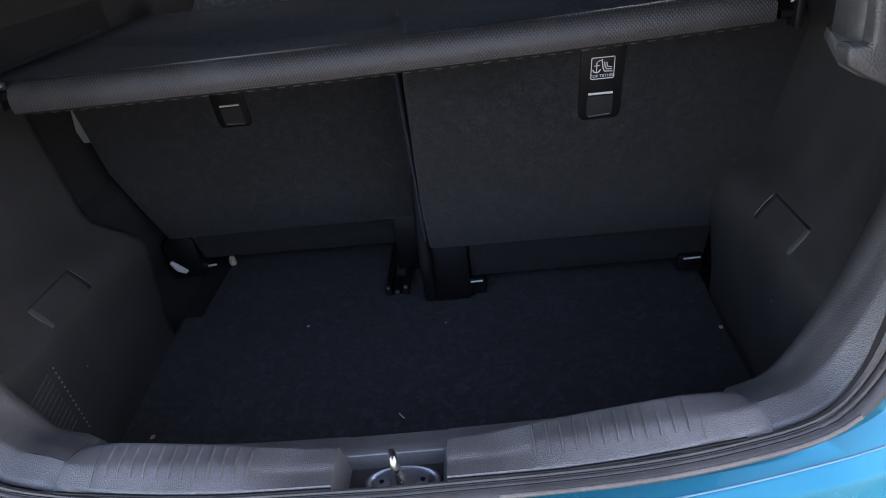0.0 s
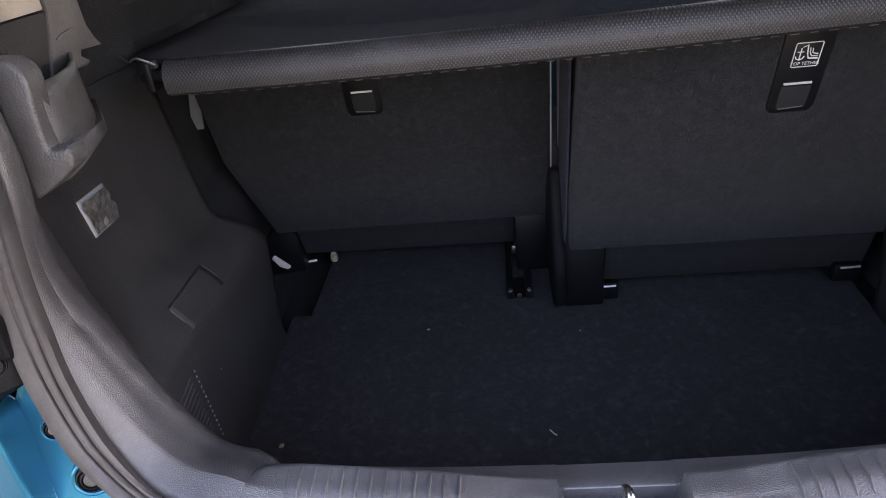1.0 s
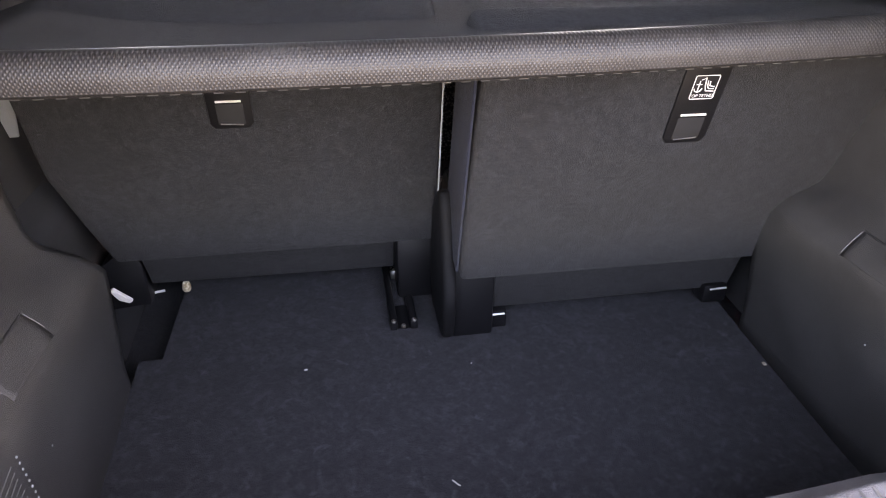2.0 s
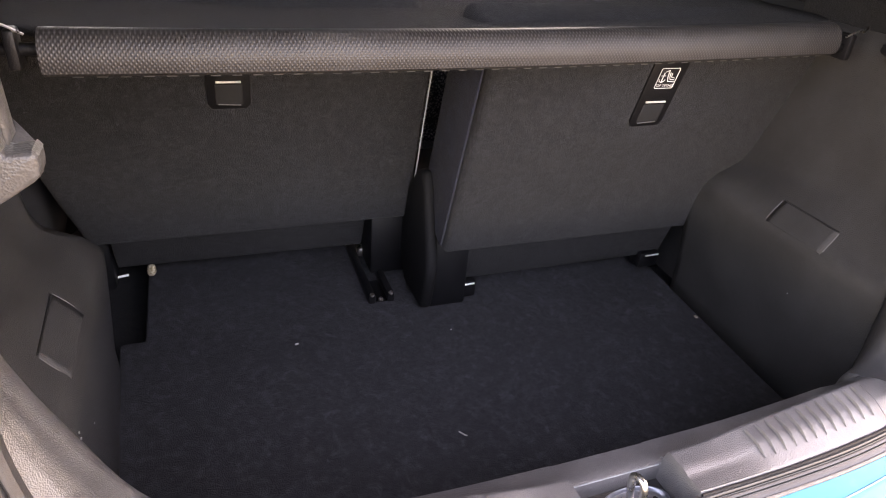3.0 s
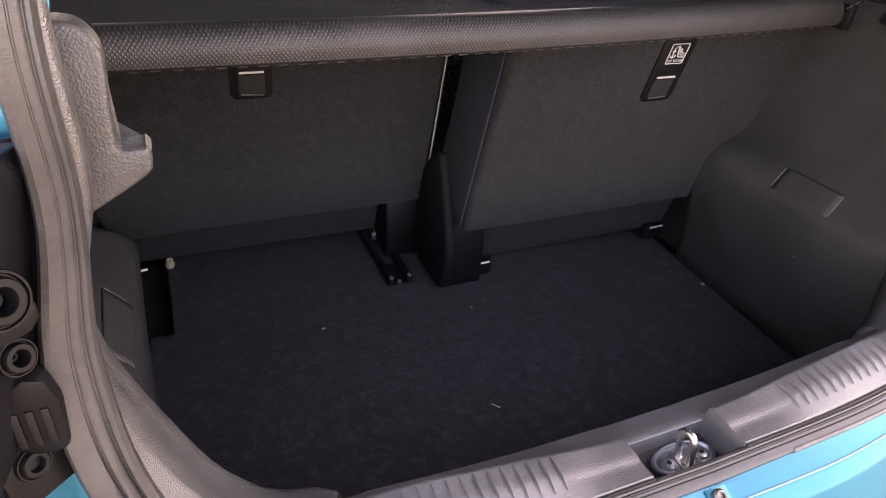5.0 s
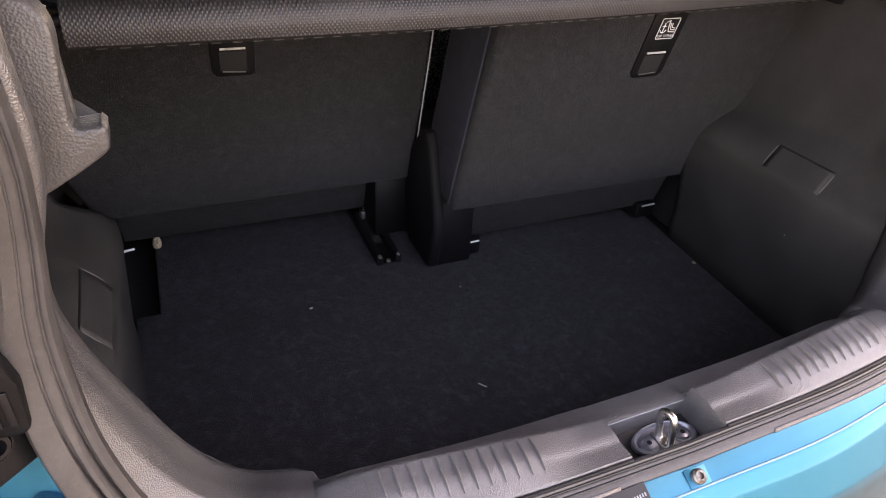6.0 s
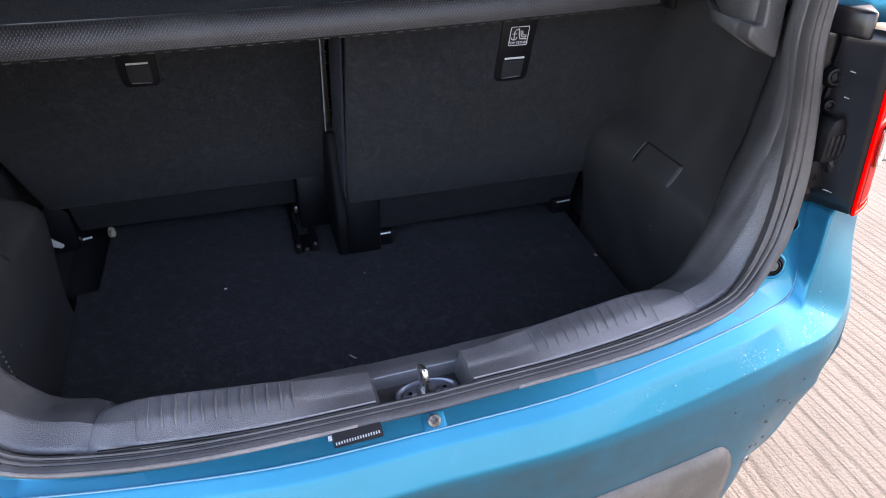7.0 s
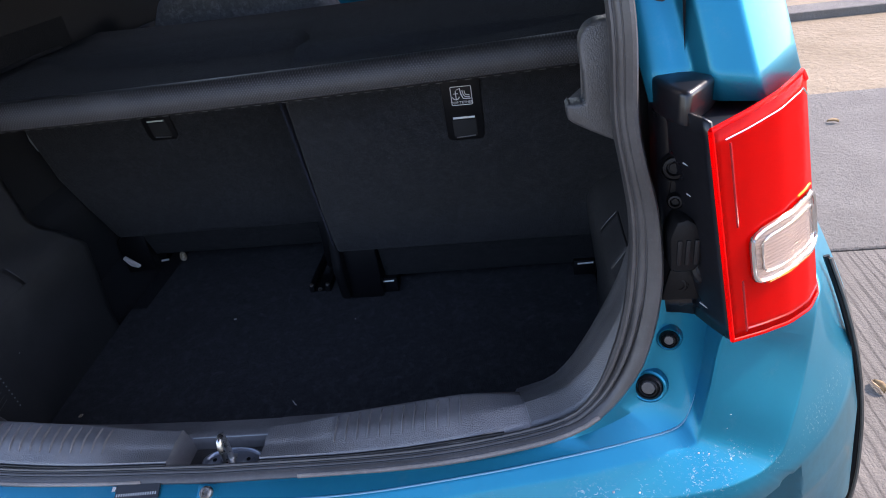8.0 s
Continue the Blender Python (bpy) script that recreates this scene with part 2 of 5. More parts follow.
# broom-finished concrete, and sandy ground past the joint
M_CONC = base_mat("broomed_concrete", (0.40, 0.37, 0.33), 0.9, spec=0.2)
_v = coords(M_CONC)
_streak = tex_noise(M_CONC, coords(M_CONC, (75, 3.0, 1), (0, 0, 22)), 1.0, 3, 0.55)
_c = mix(M_CONC, ramp(M_CONC, tex_noise(M_CONC, _v, 2.2, 6), 0.3, 0.7), (0.112, 0.101, 0.087), (0.152, 0.137, 0.119))
_c = mix(M_CONC, ramp(M_CONC, _streak, 0.36, 0.52), mix(M_CONC, 0.30, _c, (0.075, 0.070, 0.065)), _c)
_w = M_CONC.node_tree.nodes.new("ShaderNodeTexWave")
_w.bands_direction, _w.inputs["Scale"].default_value = "X", 11.0
_w.inputs["Distortion"].default_value, _w.inputs["Detail"].default_value, _w.inputs["Detail Scale"].default_value = 7.0, 4.0, 1.4
M_CONC.node_tree.links.new(coords(M_CONC, (1, 0.10, 1), (0, 0, 22)), _w.inputs[0])
_c = mix(M_CONC, ramp(M_CONC, _w.outputs["Fac"], 0.02, 0.20), mix(M_CONC, 0.62, _c, (0.045, 0.040, 0.036)), _c)
_c = mix(M_CONC, ramp(M_CONC, tex_noise(M_CONC, _v, 90, 6, 0.8), 0.54, 0.72), _c, (0.085, 0.076, 0.066))
set_in(M_CONC, "Base Color", _c)
_n = bump(M_CONC, _streak, 0.5, 0.006)
bump(M_CONC, tex_noise(M_CONC, _v, 120, 6), 0.8, 0.006, _n)
M_SMOOTHCONC = base_mat("worn_concrete", (0.38, 0.36, 0.34), 0.9, spec=0.2)
_v = coords(M_SMOOTHCONC)
_c = mix(M_SMOOTHCONC, ramp(M_SMOOTHCONC, tex_noise(M_SMOOTHCONC, _v, 3, 7, 0.7), 0.3, 0.7), (0.118, 0.110, 0.098), (0.165, 0.154, 0.138))
set_in(M_SMOOTHCONC, "Base Color", mix(M_SMOOTHCONC, ramp(M_SMOOTHCONC, tex_noise(M_SMOOTHCONC, _v, 45, 6, 0.8), 0.58, 0.74), _c, (0.14, 0.13, 0.12)))
bump(M_SMOOTHCONC, tex_noise(M_SMOOTHCONC, _v, 42, 7, 0.75), 1.0, 0.014)
M_SAND = base_mat("sandy_ground", (0.42, 0.34, 0.24), 0.95, spec=0.1)
_v = coords(M_SAND)
_c = mix(M_SAND, ramp(M_SAND, tex_noise(M_SAND, _v, 1.4, 7, 0.7), 0.3, 0.7), (0.18, 0.142, 0.095), (0.255, 0.208, 0.148))
set_in(M_SAND, "Base Color", mix(M_SAND, ramp(M_SAND, tex_noise(M_SAND, _v, 30, 6, 0.8), 0.55, 0.75), _c, (0.15, 0.12, 0.085)))
bump(M_SAND, tex_noise(M_SAND, _v, 25, 7), 0.7, 0.03)


# ---- mesh helpers ----
def part(name, bm, material, parent=None, label="", smooth=True):
    """Links a bmesh in world places as one mesh object under a thing or a part."""
    me = bpy.data.meshes.new(name)
    bmesh.ops.recalc_face_normals(bm, faces=bm.faces)
    bm.to_mesh(me)
    bm.free()
    me.materials.append(material)
    if smooth:
        me.shade_smooth()
        me.set_sharp_from_angle(angle=radians(38))
    ob = new(name, me)
    if parent:
        ob.parent = parent
        ob.matrix_parent_inverse = parent.matrix_world.inverted()
    return tagged(ob, label)


def thing(name, base, label, category, group="", kind=""):
    ob = new(name)
    ob.empty_display_size = 0.05
    ob.matrix_world = Matrix.Translation(base)
    ob.location = base
    bpy.context.view_layer.update()
    return tagged(ob, label, category, group, kind)


def solid(ob, t, offset=0.0):
    m = ob.modifiers.new("thick", "SOLIDIFY")
    m.thickness, m.offset = t, offset
    return ob


def grid(rows, close=False):
    bm = bmesh.new()
    vs = [[bm.verts.new(p) for p in r] for r in rows]
    w = len(rows[0])
    for a, b in zip(vs, vs[1:]):
        for i in range(w if close else w - 1):
            j = (i + 1) % w
            bm.faces.new((a[i], a[j], b[j], b[i]))
    return bm


def catmull(pts, n):
    """A smooth run through pts, n steps a span."""
    p = [np.array(a, float) for a in pts]
    p = [2 * p[0] - p[1]] + p + [2 * p[-1] - p[-2]]
    out = []
    for a, b, c, d in zip(p, p[1:], p[2:], p[3:]):
        for k in range(n):
            t = k / n
            out.append(0.5 * (2 * b + (c - a) * t + (2 * a - 5 * b + 4 * c - d) * t * t + (3 * b - a - 3 * c + d) * t ** 3))
    out.append(p[-2])
    return [tuple(float(x) for x in q) for q in out]


def softened(line, r=0.25):
    """A polyline with each inner corner cut to three points."""
    out = [line[0]]
    for a, b, c in zip(line, line[1:], line[2:]):
        a, b, c = Vector(a), Vector(b), Vector(c)
        ra, rc = min(r, 0.4 * (a - b).length), min(r, 0.4 * (c - b).length)
        p, q = b + (a - b).normalized() * ra, b + (c - b).normalized() * rc
        out += [tuple(p), tuple((p + q) * 0.25 + b * 0.5), tuple(q)]
    return out + [line[-1]]


def creased(line, r):
    """A polyline with tight rounded corners between flat runs."""
    out = [line[0]]
    for a, b, c in zip(line, line[1:], line[2:]):
        a, b, c = Vector(a), Vector(b), Vector(c)
        ra, rc = min(r, 0.2 * (a - b).length), min(r, 0.2 * (c - b).length)
        u, v = (a - b).normalized(), (c - b).normalized()
        p, q = b + u * ra, b + v * rc
        out += [tuple(b + u * ra * 2.2), tuple(p), tuple((p + q) * 0.25 + b * 0.5), tuple(q), tuple(b + v * rc * 2.2)]
    return out + [line[-1]]


def rbox(lo, hi, r=0.004, seg=2):
    bm = bmesh.new()
    bmesh.ops.create_cube(bm, size=1)
    lo, hi = Vector(lo), Vector(hi)
    for v in bm.verts:
        v.co = Vector([(a + b) / 2 + c * (b - a) for a, b, c in zip(lo, hi, v.co)])
    if r:
        bmesh.ops.bevel(bm, geom=bm.edges[:], offset=r, segments=seg, profile=0.5, affect="EDGES")
    return bm


def turn_about(bm, centre, m):
    t = Matrix.Translation(centre) @ m @ Matrix.Translation(-Vector(centre))
    bmesh.ops.transform(bm, matrix=t, verts=bm.verts)
    return bm


def prism(outline, way, r=0.0, seg=2):
    """A flat outline of 3D points, pushed along way, with rounded edges."""
    bm = bmesh.new()
    f = bm.faces.new([bm.verts.new(p) for p in outline])
    ext = bmesh.ops.extrude_face_region(bm, geom=[f])
    bmesh.ops.translate(bm, vec=way, verts=[e for e in ext["geom"] if isinstance(e, bmesh.types.BMVert)])
    if r:
        bmesh.ops.bevel(bm, geom=bm.edges[:], offset=r, segments=seg, profile=0.5, affect="EDGES")
    return bm


def tube(pts, r, seg=10, closed=False, cap=True, up=(0.31, 0.17, 0.93)):
    p = [Vector(a) for a in pts]
    bm = bmesh.new()
    rings, n = [], len(p)
    up = Vector(up)
    for i in range(n):
        d = (p[(i + 1) % n] - p[i - 1]) if closed else (p[min(i + 1, n - 1)] - p[max(i - 1, 0)])
        d.normalize()
        a = d.cross(up).normalized()
        b = d.cross(a)
        rings.append([bm.verts.new(p[i] + (a * math.cos(2 * math.pi * k / seg) + b * math.sin(2 * math.pi * k / seg)) * r) for k in range(seg)])
    for i in range(n if closed else n - 1):
        u, v = rings[i], rings[(i + 1) % n]
        for k in range(seg):
            bm.faces.new((u[k], u[(k + 1) % seg], v[(k + 1) % seg], v[k]))
    if cap and not closed:
        bm.faces.new(rings[0]), bm.faces.new(rings[-1])
    return bm


def lathe(profile, centre, axis, seg=24):
    """Turns (radius, height) pairs about an axis through centre."""
    bm = bmesh.new()
    q = Vector((0, 0, 1)).rotation_difference(Vector(axis)).to_matrix()
    rings = []
    for r, h in profile:
        rings.append([bm.verts.new(Vector(centre) + q @ Vector((r * math.cos(2 * math.pi * k / seg), r * math.sin(2 * math.pi * k / seg), h))) for k in range(seg)])
    for u, v in zip(rings, rings[1:]):
        for k in range(seg):
            bm.faces.new((u[k], u[(k + 1) % seg], v[(k + 1) % seg], v[k]))
    for ring, (r, h) in ((rings[0], profile[0]), (rings[-1], profile[-1])):
        if r > 1e-5:
            bm.faces.new(ring)
    bmesh.ops.remove_doubles(bm, verts=bm.verts, dist=1e-6)
    return bm


def join(*bms):
    out = bmesh.new()
    for b in bms:
        me = bpy.data.meshes.new("tmp")
        b.to_mesh(me)
        b.free()
        out.from_mesh(me)
        bpy.data.meshes.remove(me)
    return out


def flip(pts, s):
    return [(s * x, y, z) for x, y, z in pts]


def both(half):
    """Left and right halves of a line that starts on the middle plane."""
    return flip(half[:0:-1], -1) + list(half)


# ---- ground ----
def ground_strip(name, y0, y1, x0, x1, z, mat, label):
    bm = rbox((x0, y0, -0.20), (x1, y1, z), 0.006, 1)
    return tagged(part(name, bm, mat), label, "ground", kind="structure")


ground_strip("ground", -1500, 1500, -1500, 1500, -0.012, M_SAND, "sandy dry ground reaching the horizon")
ground_strip("pavement", -6, 1.49, -6, 7, 0.0, M_CONC, "grey broom-finished concrete slab in sun")
ground_strip("road", 1.502, 3.05, -6, 7, 0.0, M_SMOOTHCONC, "worn pale concrete slab beyond a joint")
ground_strip("kerb", 4.7, 4.95, -6, 9, 0.05, M_SMOOTHCONC, "low pale concrete kerb")

def leaf(x, y, turn, size, label):
    rows = []
    for i in range(7):
        t = i / 6
        w = size * .28 * math.sin(math.pi * (t * .9 + .05)) ** .8
        rows.append([Vector((size * (t - .5), w * k, .004 + .012 * abs(k) * (1 - t * .4) + .006 * math.sin(3 * t))) for k in (-1, -.5, 0, .5, 1)])
    m = pose(x, y, 0, 0, 0, turn)
    ob = part("leaf", grid([[tuple(m @ p) for p in r] for r in rows]), M_LEAF)
    solid(ob, .0008)
    return tagged(ob, label, "leaf", "dry leaves on the concrete")


for x, y, turn, size in ((1.20, .52, 20, .060), (1.21, .84, 100, .045), (1.86, 2.62, 160, .05), (2.08, 2.45, 10, .06)):
    leaf(x, y, turn, size, "curled dry brown leaf on the concrete")

# ---- the car ----
car = thing("car", (0, 0.9, 0), "teal-blue small hatchback with its boot open", "car")

SEAL = catmull([(0, .0255, .700), (.20, .027, .709), (.32, .0375, .718), (.40, .050, .735), (.448, .068, .78), (.472, .085, .85), (.474, .098, .93),
                (.458, .102, 1.02), (.4545, .106, 1.12), (.434, .150, 1.25), (.385, .24, 1.37), (.29, .28, 1.435), (0, .295, 1.46)], 6)
INNER = catmull([(0, .118, .692), (.20, .118, .698), (.30, .121, .705), (.345, .130, .710), (.380, .139, .716), (.403, .145, .735), (.421, .146, .762), (.438, .146, .800), (.453, .145, .838), (.464, .142, .876),
                 (.468, .137, .912), (.461, .130, .957), (.445, .126, 1.02), (.445, .132, 1.12), (.424, .18, 1.25), (.365, .255, 1.36), (.28, .295, 1.405), (0, .305, 1.425)], 6)


def resample(line, n):
    p = [np.array(a) for a in line]
    s = np.concatenate([[0], np.cumsum([np.linalg.norm(b - a) for a, b in zip(p, p[1:])])])
    return [tuple(float(np.interp(u, s, [q[k] for q in p])) for k in range(3)) for u in np.linspace(0, s[-1], n)]


N_RING = 96


def settle(pts):
    """Points given as a mirror of the right side: the car leans a little to the left."""
    out = []
    for x, y, z in pts:
        w = min(1.0, abs(x) / .25) if x < 0 else 0.0
        out.append((x - w * (.008 + .044 * (z - .70)), y, z + (.044 * x if x < 0 else 0)))
    return out


def leaning(x, y, z):
    """A point of the upright car, as it stands."""
    return (x - .004 - .022 * (z - .70), y, z + .021 * x)


def half_ring(half, n):
    """The right half of the opening and its leaning mirror, as one closed ring."""
    right = [(x - .024 * max(0, z - .70), y, z + .022 * x * min(1, max(0, (z - .74) / .12))) for x, y, z in resample(half, n)]
    return right + settle(flip(right[-2:0:-1], -1))


def drawn_in(pts):
    """The inner edge of the trim stands closer in on the right."""
    out = []
    for x, y, z in pts:
        w = min(1.0, max(0.0, (x - .22) / .12)) * min(1.0, max(0.0, (.83 - z) / .07)) if x > 0 else -min(1.0, max(0.0, (-x - .22) / .12))
        out.append((x - .008 * max(0, w) + .008 * max(0, -w), y, z + .013 * max(0, -w)))
    return out


seal_line, inner_line = half_ring(SEAL, N_RING), drawn_in(half_ring(INNER, N_RING))

# rubber seal: a lipped section swept round the opening
SEAL_SECTION = [(-.020, -.006, 0), (-.0205, .003, 0), (-.018, .0065, 0), (-.0155, .0065, 0), (-.0145, .004, .0025), (-.0135, -.001, .0075), (-.0125, -.001, .0075), (-.012, .005, .002), (-.010, .0085, 0), (-.0075, .009, 0),
                (-.006, .006, .0035), (-.0055, .001, .009), (-.0045, .001, .0095), (-.004, .007, .004), (-.001, .0115, 0), (.004, .0135, 0), (.009, .0125, 0), (.012, .008, 0), (.013, .000, 0), (.012, -.010, 0)]
rows = []
for i, p in enumerate(seal_line):
    p = Vector(p)
    d = (Vector(seal_line[(i + 1) % len(seal_line)]) - Vector(seal_line[i - 1])).normalized()
    low = float(np.clip((.785 - p.z + .021 * p.x) / .06, 0, 1))
    out = d.cross(Vector((0, -1, 0.12)).lerp(Vector((0, -.72, .70)), low)).normalized()
    if out.dot(p - Vector((0, 0.15, 1.05))) < 0:
        out = -out
    back = Vector((0, -1, 0.25)).lerp(Vector((0, -.72, .70)), low).normalized()
    thin = 1 - .34 * float(np.clip((p.z - .88) / .12, 0, 1)) - .38 * low
    fill = .85 * float(np.clip((p.z - .76) / .14, 0, 1))
    rows.append([tuple(p + out * (a * thin + .0022 * low) + back * ((b + .006) * (1 - .40 * low) - .006 + max(fill, .45 * low) * g)) for a, b, g in SEAL_SECTION])
rows.append(rows[0])
seal = part("boot_seal", grid(rows), M_RUBBER, car, "grey-black rubber boot seal with two lips")

low_ring = [k for k in range(-24, 25)]
# black tubes laid in two grooves to paint the shade inside them
for j in (5, 11):
    part("groove", tube([tuple((Vector(rows[k][j]) + Vector(rows[k][j + 1])) / 2 + Vector((0, -.0008, .0008))) for k in low_ring], .0008, 6), M_LABELBLACK, seal, "black line for the shade in a rubber groove")
for s in (-1, 1):
    edge = [[tuple(Vector(p) + Vector((0, -.0006, .0004))) for p in rows[s * k][15:18]] for k in range(6, 27)]
    solid(part("dusty_edge", grid(edge), M_DUSTY, seal, "dusty pale outer edge of the rubber"), .0006)


def wall_end(z):
    """Where the trim stops beside the seat: later over the wheel arch."""
    return float(np.interp(z, [.72, .745, .80], [.585, .568, .548]))


def wall_x(y, z):
    """Half width of the load space: an upright flank, a rounded crease, a sloping ledge and the upper wall."""
    foot = .475 + .05 * max(0, y - .32)
    ledge_top = float(np.interp(y, [.20, .54], [.842, .792]))
    zs = [.48, .56, .70, .720, .731, .738, .744, .750, .757, ledge_top - .012, ledge_top, ledge_top + .014, .95, 1.05, 1.20, 1.35, 1.45]
    xs = [foot - .001, foot, .4735, .4725, .4735, .4755, .4790, .4832, .4885, .5250, .5300, .5335, .548, .556, .550, .51, .44]
    x = float(np.interp(z, zs, xs))
    x += .09 * float(np.clip((y - wall_end(z)) / .035, 0, 1)) * float(np.clip((z - .45) / .1, 0, 1))
    x -= .045 * float(np.clip((.29 - y) / .12, 0, 1)) ** 1.3 * float(np.clip((z - .755) / .07, 0, 1))
    return x


def wall_pt(s, y, z, off=0.0):
    return leaning(s * (wall_x(y, z) - off), y, z)


# trim ring between the seal and the load space, above the sill
rows = []
n = len(seal_line)
for i in range(n + 1):
    a, b = Vector(seal_line[i % n]), Vector(inner_line[i % n])
    a = a + (b - a).normalized() * 0.014
    low = float(np.clip((.331 - abs(b.x)) / .030, 0, 1)) if b.z < 1 else 0
    a, b = a - Vector((0, 0, .060 * low)), b - Vector((0, .012 * low, .060 * low))
    lift = Vector((0, 0, .008 * float(np.clip(1 - abs(abs(b.x) - .345) / .075, 0, 1)))) if b.z < .80 else Vector((0, 0, 0))
    a, b = a + lift * .15, b + lift * .6
    bulge = Vector((0, -0.004, 0.004 * low))
    crest = Vector((0, -.002, .013 * float(np.clip((.87 - b.z) / .1, 0, 1))))
    side = Vector(wall_pt(math.copysign(1, b.x), .215, b.z - .021 * b.x, -.002)) - b
    mixw = float(np.clip((b.z - .715) / .07, 0, 1))
    tail = Vector((0, .004, -.05)) * (1 - mixw) + side * mixw
    rows.append([tuple(a + (b - a) * t + bulge * math.sin(math.pi * t) + crest * (t / .42 if t < .42 else (1 - t) / .58)) for t in (0, .12, .3, .39, .42, .45, .55, .66)] + [tuple((b + (a - b).normalized() * .018) * (1 - t) ** 2 + b * 2 * t * (1 - t) + (b + tail.normalized() * .018) * t * t) for t in (0, .2, .4, .6, .8, 1)] + [tuple(b + tail * .4), tuple(b + tail * .7), tuple(b + tail)])
ring_rows = [list(r) for r in rows]
trim_ring = part("opening_trim", grid(rows), M_TRIM, car, "grained dark grey plastic trim round the opening")
solid(trim_ring, 0.003, -1)


# sill plate: pads with a striker recess in the middle, and a lower strip behind them
def sill_height(x, y):
    a = abs(x)
    front = float(np.interp(a, [.06, .16, .22, .285, .335], [.7105, .7120, .7155, .7215, .726]))
    crest = float(np.interp(a, [.06, .11, .145, .20, .285, .335], [.7110, .7130, .7205, .7260, .7325, .738]))
    rear = float(np.interp(a, [.055, .085, .115, .16, .20, .25, .335], [.7110, .7130, .7175, .7250, .7295, .7345, .740]))
    strip = float(np.interp(a, [0, .15, .30], [.6965, .6995, .705]))
    return float(np.interp(y, [.033, .0355, .0370, .055, .0585, .062, .082, .0845, .0865, .0885, .0900, .118, .122],
                           [front - .016, front - .002, front, crest - .0015, crest, crest + .001, rear, rear - .0008, rear - .004, strip - .001, strip, strip - .0080, .62]))


def sill_y(x, y):
    y -= max(0, y - .094) * .60 * float(np.clip((abs(x) - .29) / .04, 0, 1))
    return y + .16 * max(0, abs(x) - .10) ** 2


def sill_point(x, y):
    return leaning(x, sill_y(x, y), sill_height(x, y))


def ring_section(s):
    """The section of the trim ring where the pads meet it, from the seal to its inner lip."""
    low_rows = [r for r in ring_rows if r[8][2] < .80 and s * r[8][0] > .3315]
    low_rows.sort(key=lambda r: s * r[8][0])
    return resample(low_rows[0][:14], 29)


ys = [.033, .0345, .0355, .0362, .0370, .039, .045, .050, .055, .057, .0585, .060, .062, .068, .075, .080, .082, .0835, .0845, .0855, .0865, .0875, .0885, .0892, .0900, .092, .100, .109, .118, .120, .122]
for s in (-1, 1):
    xs = [.0550, .0560, .0575, .060, .064] + [.07 + .265 * i / 40 for i in range(41)]
    rows = [[leaning(s * .047, sill_y(.06, y), min(sill_height(.06, y), .679)) for y in ys if y < .0895], [leaning(s * .0525, sill_y(.06, y), min(sill_height(.06, y), sill_height(.06, y) - .012)) for y in ys if y < .0895]]
    rows = [r + [sill_point(s * .0525, y) for y in ys if y > .0895] for r in rows]
    end = ring_section(s)
    end += [(p[0], p[1] + .002, p[2] - d) for p, d in ((end[-1], .03), (end[-1], .06))]
    for x in xs:
        w = float(np.clip((x - .275) / .058, 0, 1))
        w = w * w * (3 - 2 * w)
        rows.append([tuple(np.array(sill_point(s * x, y)) * (1 - w) + (np.array(q) + np.array((0, 0, .0012))) * w) for y, q in zip(ys, end)])
    plate = part("sill_plate", grid(rows), M_SILL, car, "grey plastic load sill with grip ribs, in a lit tone")
    part("end_seam", tube([tuple(Vector(sill_point(s * .291, y)) + Vector((0, 0, .0002))) for y in (.039, .045, .050, .055, .0585, .062, .070, .078)], .0005, 6), M_TRIM, plate)
    for k in range(12):
        x = s * (.138 + k * .0128)
        bm = bmesh.new()
        for q in range(9):
            y = .0475 + q * .0041
            h = .0030 * math.sin(math.pi * min(1, (q + .4) / 8.8)) ** 0.5
            for dx, dz in ((-.0014, -.001), (-.0005, h), (.0005, h), (.0014, -.001)):
                p = sill_point(x + dx, y)
                bm.verts.new((p[0], p[1], p[2] + dz))
        bm.verts.ensure_lookup_table()
        for q in range(8):
            for j in range(3):
                a = q * 4 + j
                bm.faces.new([bm.verts[v] for v in (a, a + 1, a + 5, a + 4)])
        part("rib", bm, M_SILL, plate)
    # the seam, with the seal lip's shadow on it drawn as a black tube
    part("pad_seam", tube([tuple(Vector(sill_point(s * x, .0355)) + Vector((0, -.0012, -.0004))) for x in np.linspace(.055, .325, 28)], .0016, 8), M_BLACK, plate, "seam along the sill, its shade drawn in black")
    part("step_seam", tube([sill_point(s * x, .0888) for x in np.linspace(.056, .29, 28)], .0008, 6), M_BLACK, plate, "dark seam behind the pads")
# recess between the pads
def recess_rows(yz):
    return grid([[leaning(x, y, z) for x in (-.0548, -.050, -.02, .02, .050, .0548)] for y, z in yz])


part("striker_recess", recess_rows(((.030, .690), (.032, .7045), (.0335, .7045), (.035, .699), (.0375, .681), (.042, .679), (.082, .679))), M_SIDE, car, "dark plastic recess in the load sill")
part("recess_back", recess_rows(((.082, .676), (.0835, .684), (.0850, .6935), (.0860, .6958), (.0885, .6965), (.100, .6935), (.118, .6885), (.122, .62))), M_SILL, car, "lit-toned plastic strip behind the striker")
# pale tube that paints the lit line on top of the recess wall
part("recess_edge", tube([leaning(x, .0850, .6950) for x in (-.048, .048)], .0007, 6), M_STRAP, car, "pale line for the lit top edge of the recess wall")

